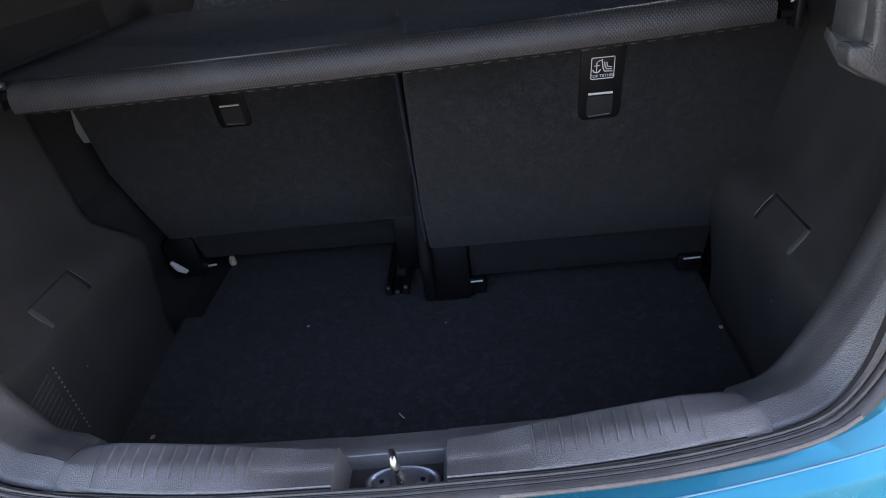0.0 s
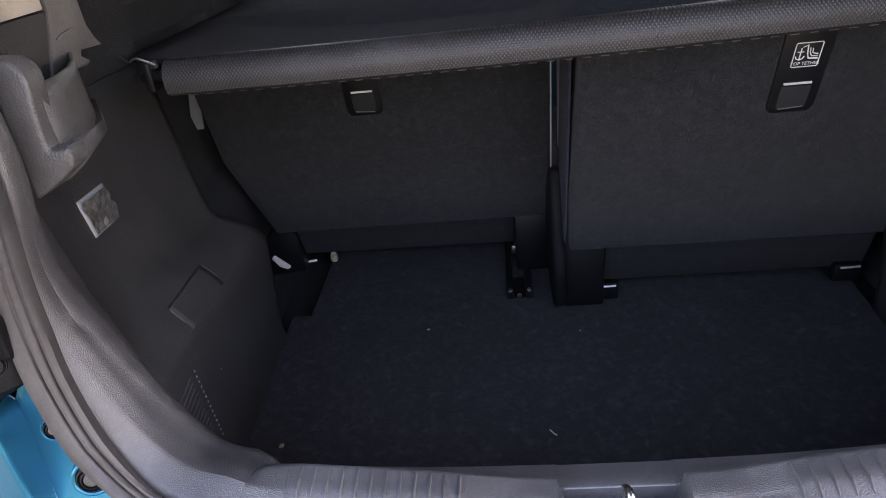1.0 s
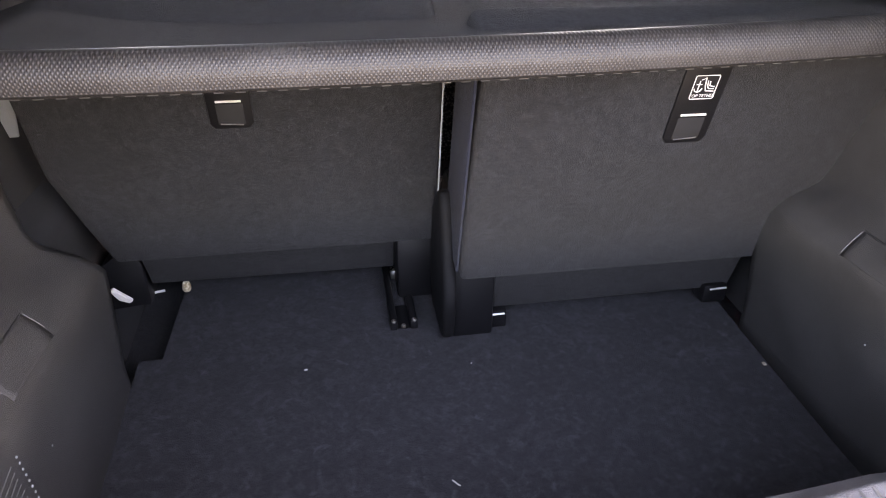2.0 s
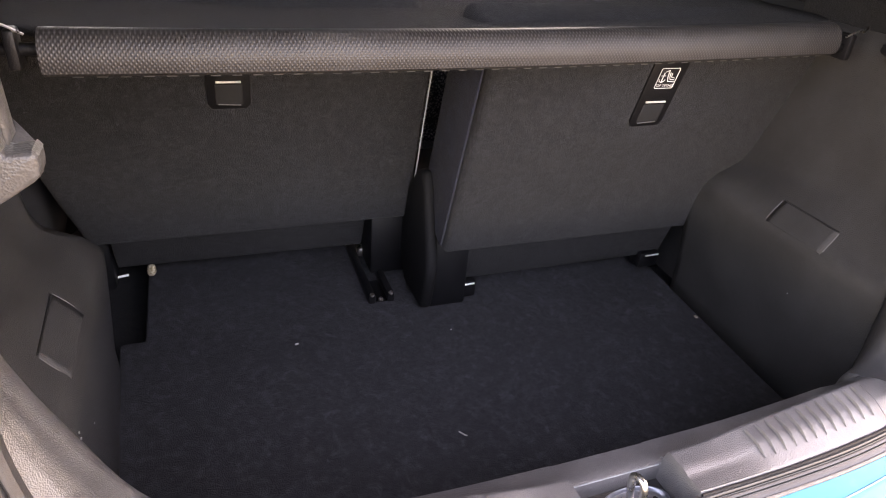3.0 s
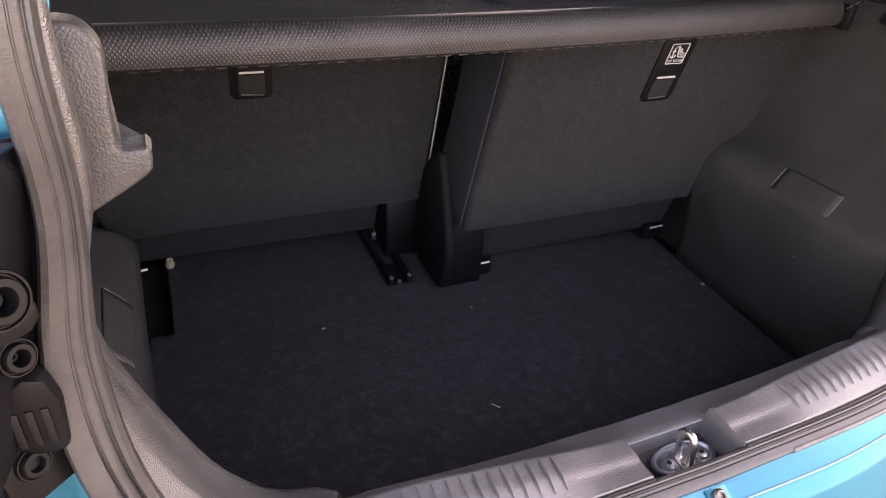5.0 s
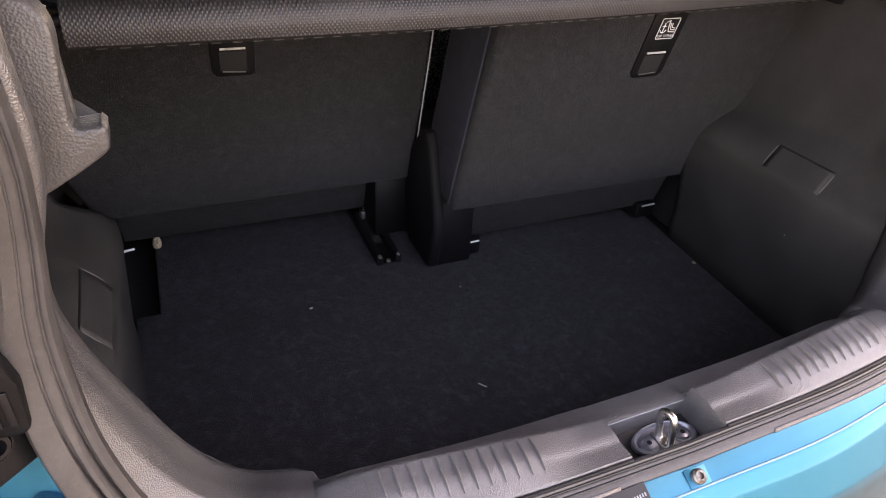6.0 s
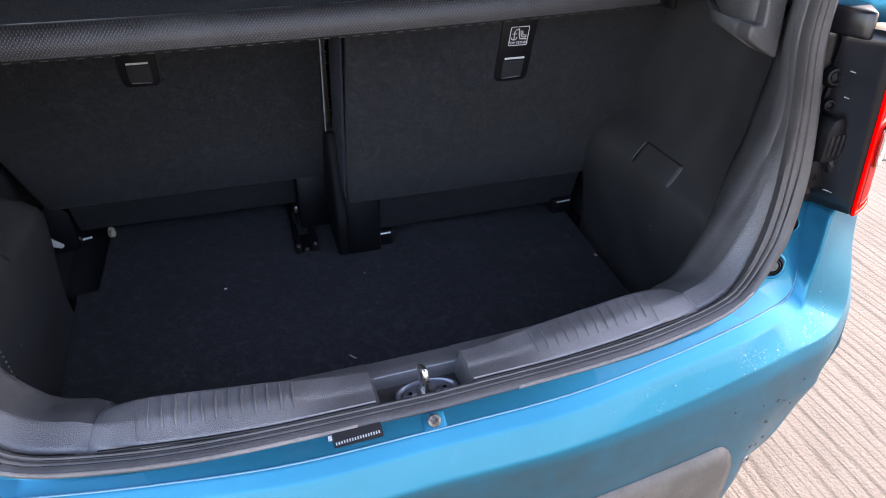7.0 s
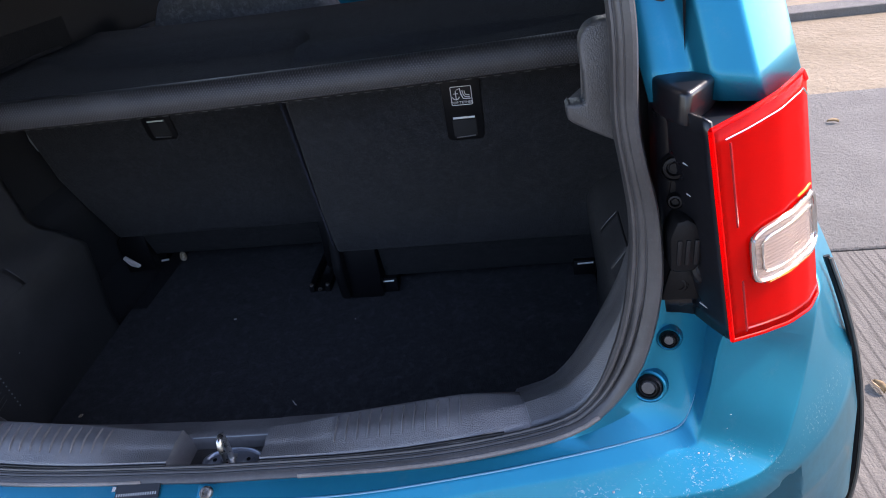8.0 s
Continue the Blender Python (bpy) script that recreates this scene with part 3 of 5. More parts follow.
striker = part("striker_plate", lathe([(0, 0), (.036, 0), (.0375, .001), (.0370, .0042), (.0345, .0050), (.0325, .0040), (.0310, .0015), (0, .0015)], (.004, .060, .6795), (0, 0, 1), 40), M_ZINC, car, "zinc-plated boot latch striker with bolts")
for v in striker.data.vertices:
    v.co.y = .060 + (v.co.y - .060) * .50
U = catmull([(.0030, .0500, .6805), (.0015, .0510, .698), (.0000, .0522, .712), (-.0004, .0545, .7175), (-.0010, .0580, .7190), (-.0020, .0625, .7185), (-.0028, .0655, .7165), (-.0025, .0668, .711), (-.0010, .0660, .698), (.0005, .0645, .6805)], 4)
part("loop", tube(U, .0036, 12, up=(1, 0, 0)), M_STEEL, striker, "bright steel latch loop")
for y in (.0500, .0645):
    part("weld_collar", lathe([(.0058, 0), (.0056, .0016), (.0042, .0030), (.0036, .0032)], (.0030 if y < .06 else .0005, y, .6808), (0, 0, 1), 16), M_STEEL, striker)
part("fold", prism([(-.006, .0445, .6812), (.009, .0445, .6812), (.006, .0700, .6812), (-.006, .0700, .6812)], (0, 0, .0022), .0008), M_STEEL, striker)
for x in (-.0165, .0240):
    bolt = part("bolt", lathe([(0, .0048), (.0040, .0046), (.0062, .0038), (.0072, .0022), (.0074, .0012), (.0098, .0010), (.0100, 0)], (x, .0580, .6812), (0, 0, 1), 24), M_ZINC, striker, "round zinc bolt head")
    part("socket", lathe([(.0026, .0040), (.0026, .0052), (0, .0050)], (x, .0580, .6812), (0, 0, 1), 6), M_BLACK, bolt)

# painted rear panel, ledge and bumper skin
PANEL = {  # seal edge, pan, foot of the panel, outer edge of the ledge
    0: [(0, .022, .698), (0, .0150, .6930), (0, -.0018, .6850), (0, -.0125, .6745)],
    1: [(.15, .023, .707), (.150, .0165, .7020), (.15, -.0033, .6928), (.147, -.0151, .6810)],
    2: [(.28, .031, .713), (.283, .0240, .7070), (.285, .0105, .7008), (.281, .0000, .6900)],
    3: [(.36, .043, .723), (.375, .043, .7110), (.387, .029, .7045), (.390, .0169, .6924)],
    4: [(.415, .058, .748), (.435, .064, .717), (.452, .047, .7035), (.459, .035, .6914)],
    5: [(.445, .076, .775), (.474, .084, .728), (.500, .066, .7005), (.510, .0505, .6890)],
    6: [(.462, .088, .81), (.498, .094, .756), (.517, .077, .717), (.522, .0595, .706)],
    7: [(.470, .094, .84), (.512, .106, .790), (.531, .098, .755), (.531, .0680, .752)],
    8: [(.474, .100, .87), (.522, .116, .845), (.543, .118, .815), (.545, .0810, .817)],
}
lines = [settle(both([(x, y + (.004 if j == 0 else 0), z - (.003 if j == 0 else 0)) for x, y, z in catmull([PANEL[k][j] for k in range(9)], 6)])) for j in range(3)]
lines.append([(x + .006 * max(-1, min(1, x / .3)), y + .001, z - .007) for x, y, z in lines[2]])
rows = []
for i in range(len(lines[0])):
    a, b, c, d = [Vector(l[i]) for l in lines]
    rows.append([tuple(a), tuple((a + b) / 2)] + creased([tuple(b), tuple(c), tuple(d)], .0012))
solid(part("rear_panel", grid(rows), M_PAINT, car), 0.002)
BUMPER = [  # ledge edge, crease, shoulder, upper face, lower face, foot
    [(0, -.0125, .6745), (0, -.031, .638), (0, -.034, .612), (0, -.036, .575), (0, -.030, .42), (0, .00, .27)],
    [(.147, -.0151, .6810), (.148, -.034, .645), (.15, -.037, .615), (.15, -.039, .575), (.15, -.031, .42), (.15, .003, .27)],
    [(.281, .0000, .6900), (.284, -.020, .650), (.29, -.024, .618), (.295, -.026, .575), (.295, -.020, .42), (.29, .012, .27)],
    [(.390, .0169, .6924), (.398, -.002, .655), (.412, -.006, .620), (.418, -.008, .575), (.42, -.006, .42), (.41, .025, .27)],
    [(.459, .035, .6914), (.472, .015, .653), (.492, .010, .622), (.498, .008, .575), (.488, .030, .43), (.46, .062, .34)],
    [(.510, .0505, .6890), (.552, .033, .652), (.568, .031, .622), (.577, .031, .575), (.554, .055, .43), (.50, .095, .34)],
    [(.522, .0595, .706), (.604, .060, .658), (.648, .084, .636), (.660, .086, .575), (.640, .096, .445), (.575, .135, .35)],
    [(.531, .0680, .752), (.625, .083, .692), (.708, .148, .645), (.726, .151, .575), (.740, .157, .445), (.70, .19, .33)],
    [(.545, .0810, .817), (.645, .117, .735), (.750, .223, .665), (.773, .222, .575), (.792, .226, .42), (.785, .25, .27)],
    [(.585, .086, .819), (.655, .140, .795), (.776, .31, .69), (.796, .31, .575), (.802, .31, .42), (.775, .33, .27)],
    [(.630, .122, .812), (.674, .185, .800), (.790, .42, .715), (.810, .42, .575), (.814, .42, .42), (.79, .43, .27)],
    [(.664, .20, .803), (.692, .29, .800), (.800, .54, .74), (.818, .54, .575), (.820, .54, .42), (.795, .55, .27)],
]
half_lines = [catmull([b[j] for b in BUMPER], 8) for j in range(6)]
# rounded upper lip of the bumper, along the foot of the panel
lip_line = catmull([PANEL[k][2] for k in range(9)] + [(b[0][0] - .006, b[0][1] + .035, b[0][2] + .004) for b in BUMPER[9:]], 8)
# scoop in the corner that holds the reflector: inner and outer edge by height
SCOOP_Z = [.445, .485, .540, .585, .603, .616, .628]
SCOOP_IN = [36.2, 36.6, 37.0, 38.0, 39.2, 41.4, 45.6]
SCOOP_OUT = [44.0, 45.6, 46.4, 46.8, 46.9, 46.9, 47.0]


def scoop(i, z):
    if z < .446 or z > .627:
        return 0.0
    a, b = float(np.interp(z, SCOOP_Z, SCOOP_IN)), float(np.interp(z, SCOOP_Z, SCOOP_OUT))
    edge = float(np.clip((i - a) / 2.4, 0, 1)) ** .8
    return .044 * edge * float(np.clip(3.5 * (b - i) / (b - a), 0, 1)) * float(np.clip((.628 - z) / .008, 0, 1)) * float(np.clip((z - .445) / .06, 0, 1))


def outward(x, y):
    return Vector((max(0, x - .52), min(0, y - .28) * .5, 0)).normalized()


cols = []
last = len(half_lines[0]) - 1
for i in list(range(32)) + list(np.arange(32, 52, .2)) + list(range(52, last + 1)):
    k = min(int(i), last - 1)
    b, d, e, f, g, h = [tuple(Vector(l[k]).lerp(Vector(l[k + 1]), i - k)) for l in half_lines]
    lip = Vector(lip_line[k]).lerp(Vector(lip_line[k + 1]), i - k)
    lead = (Vector(b) - lip).normalized()
    head = creased([tuple(lip - lead * .0004 + Vector((0, .0008, -.004))), tuple(lip - lead * .0006 + Vector((0, -.0002, .0012))), b, d, e], .0018)
    low = [Vector(p) for p in (g, f, e)]
    mid = []
    for z in np.linspace(e[2] - .005, g[2] + .002, 52):
        x, y = [float(np.interp(z, [p.z for p in low], [p[c] for p in low])) for c in (0, 1)]
        mid.append(tuple(Vector((x, y, z)) - outward(x, y) * scoop(i, z)))
    cols.append(head + mid + [tuple((Vector(mid[-1]) + Vector(h)) / 2 + Vector((0, -.008, 0))), h])
cols = [settle(flip(c, -1)) for c in cols[:0:-1]] + cols
lip_tube = [tuple(Vector(p) + Vector((0, .0002, .0022))) for p in lip_line[:68]]
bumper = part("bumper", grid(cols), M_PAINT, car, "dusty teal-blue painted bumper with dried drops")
solid(bumper, 0.003)
part("lip_edge", tube(settle(flip(lip_tube[:0:-1], -1)) + lip_tube, .0011, 8), M_LIPGLINT, bumper, "pale highlight line on the bumper's upper edge")


def skin(i, z, out=0.0):
    """A point of the bumper's face beside station i, at height z, pushed out of it."""
    k, w = int(i), i - int(i)
    col = [Vector(l[k]) * (1 - w) + Vector(l[min(k + 1, len(l) - 1)]) * w for l in half_lines][1:]
    col = sorted(col, key=lambda p: p[2])
    x = float(np.interp(z, [p[2] for p in col], [p[0] for p in col]))
    y = float(np.interp(z, [p[2] for p in col], [p[1] for p in col]))
    n = outward(x, y) * out
    return (x + n.x, y + n.y, z)


for s in (-1, 1):
    # black moulding along the wheel-arch edge, with a pale dusty lip
    arch = catmull([(.800, .240, .29), (.7985, .229, .41), (.7890, .226, .50), (.7770, .226, .575), (.7580, .228, .655), (.7340, .236, .730), (.715, .255, .785)], 6)
    part("arch_moulding", tube(settle(flip(arch, s)), .0038, 8), M_BLACK, bumper, "thin black wheel-arch moulding")
    part("arch_lip", tube(settle(flip([(x + .003, y - .006, z) for x, y, z in arch], s)), .0025, 6), M_SKID, bumper, "dusty pale lip of the arch")
    # red reflector on the inner wall of the scoop
    rows = []
    for z in np.linspace(.530, .606, 14):
        a = float(np.interp(z, SCOOP_Z, SCOOP_IN))
        wide = math.sin(math.pi * (z - .524) / .088) ** .5
        rows.append([skin(a + 2.2 + d * wide, z, -.55 * scoop(a + 2.2 + d * wide, z)) for d in (0, .7, 1.4, 2.1, 2.8)])
    solid(part("reflector", grid([settle(flip(r, s)) for r in rows]), M_DARKRED, bumper, "narrow red rear reflector"), .004)
    # flank behind the lamp
    rows = [[(s * (x - .04 * (z - .8) / .25), y, z) for x, y in ((.664, .285), (.678, .33), (.692, .39), (.706, .46), (.72, .56))] for z in (.79, .84, .90, .96, 1.02, 1.07)]
    solid(part("flank", grid(rows), M_PAINT, car), .003)
skid_cols = []
for i in np.linspace(0, 23.0, 30):
    end = float(np.clip((i - 20.6) / 2.4, 0, 1))
    top = .543 + .004 * min(1, i / 12) - .035 * end ** 2
    low = .30 + .12 * end ** 2
    skid_cols.append([(p[0], p[1] - .007 + .006 * (abs(2 * k / 7 - 1) ** 6), p[2]) for k, p in enumerate(skin(i, z) for z in np.linspace(low, top, 8))])
skid_cols = [settle(flip(c, -1)) for c in skid_cols[:0:-1]] + skid_cols
solid(part("skid_panel", grid(skid_cols), M_SKID, car, "dull silver-beige plastic skid panel"), .004)

# drops on the ledge and the upper face, coloured pale for their white highlights
rng = random.Random(7)
drops = bmesh.new()
for k in range(46):
    i = rng.randint(6, 54)
    f = rng.random() ** 1.5
    a, b = Vector(half_lines[0][i]), Vector(half_lines[1][i])
    a2, b2 = Vector(half_lines[0][i + 1]), Vector(half_lines[1][i + 1])
    w = rng.random()
    p = (a + (b - a) * (.15 + .7 * f)) * (1 - w) + (a2 + (b2 - a2) * (.15 + .7 * f)) * w
    r = .0005 + .0013 * rng.random() ** 4
    p += Vector((0, -.45, .9)) * (.0012)
    ring = [[drops.verts.new(p + Vector((r * math.sin(t) * math.cos(q) * 1.0, r * math.sin(t) * math.sin(q) * 1.3, r * .7 * math.cos(t)))) for q in np.linspace(0, 2 * math.pi, 7)[:-1]] for t in (.35, .9, 1.5)]
    for u, v in zip(ring, ring[1:]):
        for j in range(6):
            drops.faces.new((u[j], u[(j + 1) % 6], v[(j + 1) % 6], v[j]))
    drops.faces.new(ring[0])
tagged(part("highlight_drops", drops, M_STRAP, bumper, "small drops, pale in place of their highlights"), kind="stuff")

# mud spots on the lower face, and a round clip beside each end of the skid panel
mud = bmesh.new()
for i, z, r in ((28.2, .550, .0042), (28.7, .545, .0022), (29.4, .585, .0050), (30.6, .579, .0026), (30.0, .486, .0044), (31.4, .492, .0030), (27.0, .503, .0036), (32.2, .486, .0034), (33.0, .560, .0016), (26.2, .590, .0020), (34.4, .600, .0018), (22.0, .602, .0016)):
    c = Vector(skin(i, z, .0022))
    side, up = (Vector(skin(i + .5, z)) - Vector(skin(i - .5, z))).normalized(), Vector((0, 0, 1))
    lift = outward(c.x, c.y)
    rings = [[mud.verts.new(c + lift * h + side * (r * f * (1 + .3 * math.sin(3 * q + i)) * math.cos(q)) + up * (.6 * r * f * math.sin(q))) for q in np.linspace(0, 2 * math.pi, 10)[:-1]] for f, h in ((1, -.001), (.85, .0003), (.4, .0007))]
    for a, b in zip(rings, rings[1:]):
        for k in range(9):
            mud.faces.new((a[k], a[(k + 1) % 9], b[(k + 1) % 9], b[k]))
    mud.faces.new(rings[-1])
tagged(part("mud_spots", mud, M_SIDE, bumper, "dried dark mud spots"), kind="stuff")
for s in (-1, 1):
    c = settle(flip([skin(27.2, .470, .0010)], s))[0]
    part("skid_clip", lathe([(.0105, -.003), (.0105, .001), (.0090, .0026), (.0060, .0030), (.0052, .0016), (0, .0018)], c, (s * .25, -1, -.1), 20), M_BOLT, bumper, "round grey clip beside the skid panel")

# plugs, bumper clip and sticker on the painted panel
for s in (-1, 1):
    for c, r, m in (((.473, .083, .749), .0092, M_BLACK), ((.494, .095, .801), .0062, M_BLACK)):
        axis = (s * -.25, -.9, .25)
        c = tuple(abs(v) for v in settle(flip([c], s))[0])
        part("plug_seat", lathe([(r * 2.2, -.007), (r * 2.0, .0005), (r * 1.8, .0018), (r * 1.62, .001), (r * 1.5, -.004)], (s * c[0], c[1] - .002, c[2]), axis, 28), M_PAINT, car, "painted rim round a body plug")
        part("plug_cap", lathe([(r * .80, .0005), (r * .78, .0032), (r * .70, .0040), (0, .0042)], (s * c[0], c[1] - .002, c[2]), axis, 20), M_PILLAR, car, "grey plug cap")
        p = part("plug", lathe([(r * 1.55, -.010), (r * 1.55, -.004), (r * 1.5, .002), (r * 1.3, .004), (r * 1.2, .002), (r * 1.05, .003), (r * 1.0, .0045), (r * .9, .005), (r * .8, .002), (0, .002)], (s * c[0], c[1] - .002, c[2]), axis, 22), m, car, "round black rubber body plug")
clip = part("bumper_clip", lathe([(.0075, -.003), (.007, .003), (.005, .0050), (.003, .0050), (.0025, .003), (0, .003)], (-.004, .0065, .6925), (0, -.50, .86), 18), M_BOLT, car, "rusty round bumper clip")
part("clip_tab", turn_about(rbox((-.0155, .0055, .680), (.0085, .0072, .700), .0006), (-.0035, .0065, .6905), Matrix.Rotation(-1.08, 4, "X")), M_PAINT, clip, "painted clip tab")
sticker_turn = Matrix.Rotation(-1.08, 4, "X") @ Matrix.Rotation(-.02, 4, "Y")
STICK = (-.085, .0090, .6950)


def on_panel(x0, x1, z0, z1, lift, thick):
    lo = (STICK[0] + x0, STICK[1] - lift, STICK[2] + z0)
    return turn_about(rbox(lo, (STICK[0] + x1, STICK[1] - lift + thick, STICK[2] + z1), 0), STICK, sticker_turn)


sticker = part("sticker", on_panel(-.025, .0255, -.0075, .0075, .0002, .002), M_LABELBLACK, car, "black sticker with a line of small print")
for k in range(17):
    x = -.0235 + k * .0028
    part("print_bar", on_panel(x, x + .0014, -.0052 + .0001 * k, -.0022 + .0001 * k, .0004, .0003), M_STRAP, sticker)
part("corner_tag", on_panel(-.030, -.026, .001, .006, .0002, .002), M_STRAP, sticker, "pale sticker corner")


# painted pillars beside the opening, above the lamps
def pillar(s):
    rows = []
    for z in (1.025 if s < 0 else 1.045, 1.07, 1.10, 1.15, 1.22, 1.30, 1.38, 1.44, 1.50):
        dx, dy = -(z - 1.05) * .22 - max(0, z - 1.25) ** 2 * 1.0, (z - 1.05) * .42
        line = [(.468 + dx, .116 + dy, z), (.500 + dx, .122 + dy, z), (.511 + dx, .120 + dy, z), (.523 + dx, .103 + dy, z), (.555 + dx, .093 + dy, z),
                (.610 + dx, .162 + dy, z), (.636 + dx, .27 + dy, z), (.655 + dx, .42 + dy, z), (.675 + dx, .75, z)]
        rows.append(flip(softened(line, .004), s))
    ob = part("pillar_panel", grid(rows), M_PAINT, car, "teal-blue painted rear pillar with a gutter")
    solid(ob, .002)


pillar(1), pillar(-1)


# ---- tail lamps ----
def lens_point(s, u, v, push=0.0):
    """A point of the lens: u from its inner edge round the corner, v from its foot to its top."""
    dx = -.040 * v
    line = [(.541, .054), (.575, .072), (.608, .093), (.637, .120), (.660, .155), (.676, .20)]
    x = np.interp(u, [0, .2, .4, .6, .8, 1], [a for a, b in line])
    y = np.interp(u, [0, .2, .4, .6, .8, 1], [b for a, b in line])
    n = Vector((u * 1.1, -(1.05 - u), 0)).normalized() * push
    zb = .828 - .03 * u
    zt = 1.042 + .030 * min(u, .62) - .100 * max(0, u - .62)
    x -= .014 * v * u
    return (s * (x + dx + n.x), y - .010 * v + n.y, zb + (zt - zb) * v)


def lamp(s):
    us, vs = [i / 24 for i in range(25)], [j / 14 for j in range(15)]
    lens = part("tail_lamp", grid([[lens_point(s, u, v) for u in us] for v in vs]), M_RED, car, "red tail lamp lens with a clear reversing window")
    solid(lens, .003)
    # rim round the lens, standing proud
    rim = [lens_point(s, u, 0, .001) for u in us] + [lens_point(s, 1, v, .001) for v in vs] + [lens_point(s, u, 1, .001) for u in us[::-1]] + [lens_point(s, 0, v, .001) for v in vs[::-1]]
    part("rim", tube(rim, .0022, 8, True), M_RED, lens)
    # clear window, rounded, over a ribbed reflector
    def patch(u0, u1, v0, v1, push, tilt=.08):
        rows = []
        for j in range(13):
            b = j / 12
            row = []
            for i in range(17):
                a = i / 16
                e = .30 * (1 - (1 - (.985 * abs(2 * b - 1)) ** 5) ** .2)
                uu = u0 + (u1 - u0) * (e + a * (1 - 2 * e))
                row.append(lens_point(s, uu, v0 + (v1 - v0) * b + tilt * (a - .5), push))
            rows.append(row)
        return grid(rows)
    win = part("reverse_window", patch(.15, .74, .275, .535, .0035, .03), M_CLEAR, lens, "clear ribbed reversing lamp window")
    solid(win, .0015)
    part("reflector_bowl", patch(.17, .72, .29, .52, .0022, .03), M_REFLECT, lens, "silvered ribbed reflector")
    # bright border of the window and a moulded line round the lens
    def on_lens(u, v):
        return lens_point(s, u, v + .03 * ((u - .15) / .59 - .5), .0045)
    frame_line = [on_lens(.445 + .285 * math.copysign(abs(math.cos(a)) ** .35, math.cos(a)), .405 + .122 * math.copysign(abs(math.sin(a)) ** .35, math.sin(a))) for a in np.linspace(0, 2 * math.pi, 49)[:-1]]
    part("window_frame", tube(frame_line, .0022, 6, True), M_FACET, lens, "bright frame of the reversing window")
    inner_line_w = [on_lens(.445 + .225 * math.copysign(abs(math.cos(a)) ** .35, math.cos(a)), .402 + .082 * math.copysign(abs(math.sin(a)) ** .35, math.sin(a))) for a in np.linspace(0, 2 * math.pi, 49)[:-1]]
    part("inner_frame", tube(inner_line_w, .0012, 6, True), M_FACET, lens, "moulded line inside the reversing window")
    # amber lines that paint the light refracted at the window's edges
    part("amber_glow_line", tube([lens_point(s, u, .262 + .03 * ((u - .15) / .59 - .5), .0022) for u in np.linspace(.26, .76, 14)], .0016, 6), M_AMBERGLOW, lens, "painted amber glow at the edge of the reversing window")
    part("amber_glow_line", tube([lens_point(s, u, .552 + .03 * ((u - .15) / .59 - .5), .0018) for u in np.linspace(.52, .72, 8)], .0012, 6), M_AMBERGLOW, lens, "painted amber glow at the edge of the reversing window")
    for line in ([(.095, v) for v in np.linspace(.56, .92, 12)], [(.095, v) for v in np.linspace(.03, .30, 9)], [(.90, v) for v in np.linspace(.50, .90, 12)], [(u, .045) for u in np.linspace(.10, .92, 20)]):
        part("moulded_groove", tube([lens_point(s, u, v, .0006) for u, v in line], .0017, 6), M_DARKRED, lens, "dark moulded groove in the lens")
    part("moulded_line", tube([lens_point(s, u, .94, .0012) for u in np.linspace(.07, .8, 20)], .0010, 6), M_FACET, lens)
    # black housing between lens and seal
    rows = []
    for v in [k / 12 for k in range(13)]:
        a = lens_point(s, 0, v)
        z = a[2] + (.006 if v > .9 else 0)
        x0 = float(np.interp(z, [.82, .93, 1.05], [.488, .491, .482]))
        step = .004 * math.sin(v * 19)
        rows.append([(s * (x0 - .012), .120, z), (s * (x0 - .004), .108, z), (s * (x0 + .008), .1035, z), (s * (x0 + .018), .102 + step * .3, z), (s * (a[0] * s - .022), .098 + step, z), (s * (a[0] * s - .012), .075, z), (s * (a[0] * s - .003), .058, z), (a[0], a[1] + .001, z)])
    housing = part("lamp_housing", grid(rows), M_HOUSING, car, "glossy black tail lamp housing")
    solid(housing, .003)
    cap_z = 1.036 - (.022 if s < 0 else 0)
    cap = [(.472, .118), (.479, .088), (.485, .070), (.492, .066), (.518, .100), (.530, .122), (.524, .155), (.478, .155)]
    part("lamp_top", prism(flip([(x - .001 + (.014 if s < 0 else 0), y, cap_z) for x, y in cap], s), (s * .001, .004, .029), .0045, 3), M_HOUSING, housing, "glossy black block on the lamp housing")
    shelf_line = [(.500, .060), (.508, .062), (.540, .076), (.575, .100), (.600, .145), (.52, .16), (.50, .12)]
    part("lamp_shelf", prism(flip([(x, y, 1.026 - (.020 if s < 0 else 0)) for x, y in shelf_line], s), (0, 0, .011), .003), M_HOUSING, housing)
    part("lamp_back", rbox((min(s * .494, s * .560), .128, .800 - (.02 if s < 0 else 0)), (max(s * .494, s * .560), .136, 1.040 - (.024 if s < 0 else 0)), .002), M_MATTE, housing, "black back of the lamp housing")
    def boss(x, y, z, r):
        x, z = x - .011 * s, z + .012 * s
        part("screw_boss", lathe([(r * 1.35, -.004), (r * 1.35, .002), (r * 1.2, .004), (r * 1.1, .002), (r, .005), (r * .72, .0055), (r * .66, .001), (r * .5, .001), (r * .45, .003), (0, .003)], (s * x, y, z), (s * -.35, -1, .1), 20), M_GREYBLACK, housing)
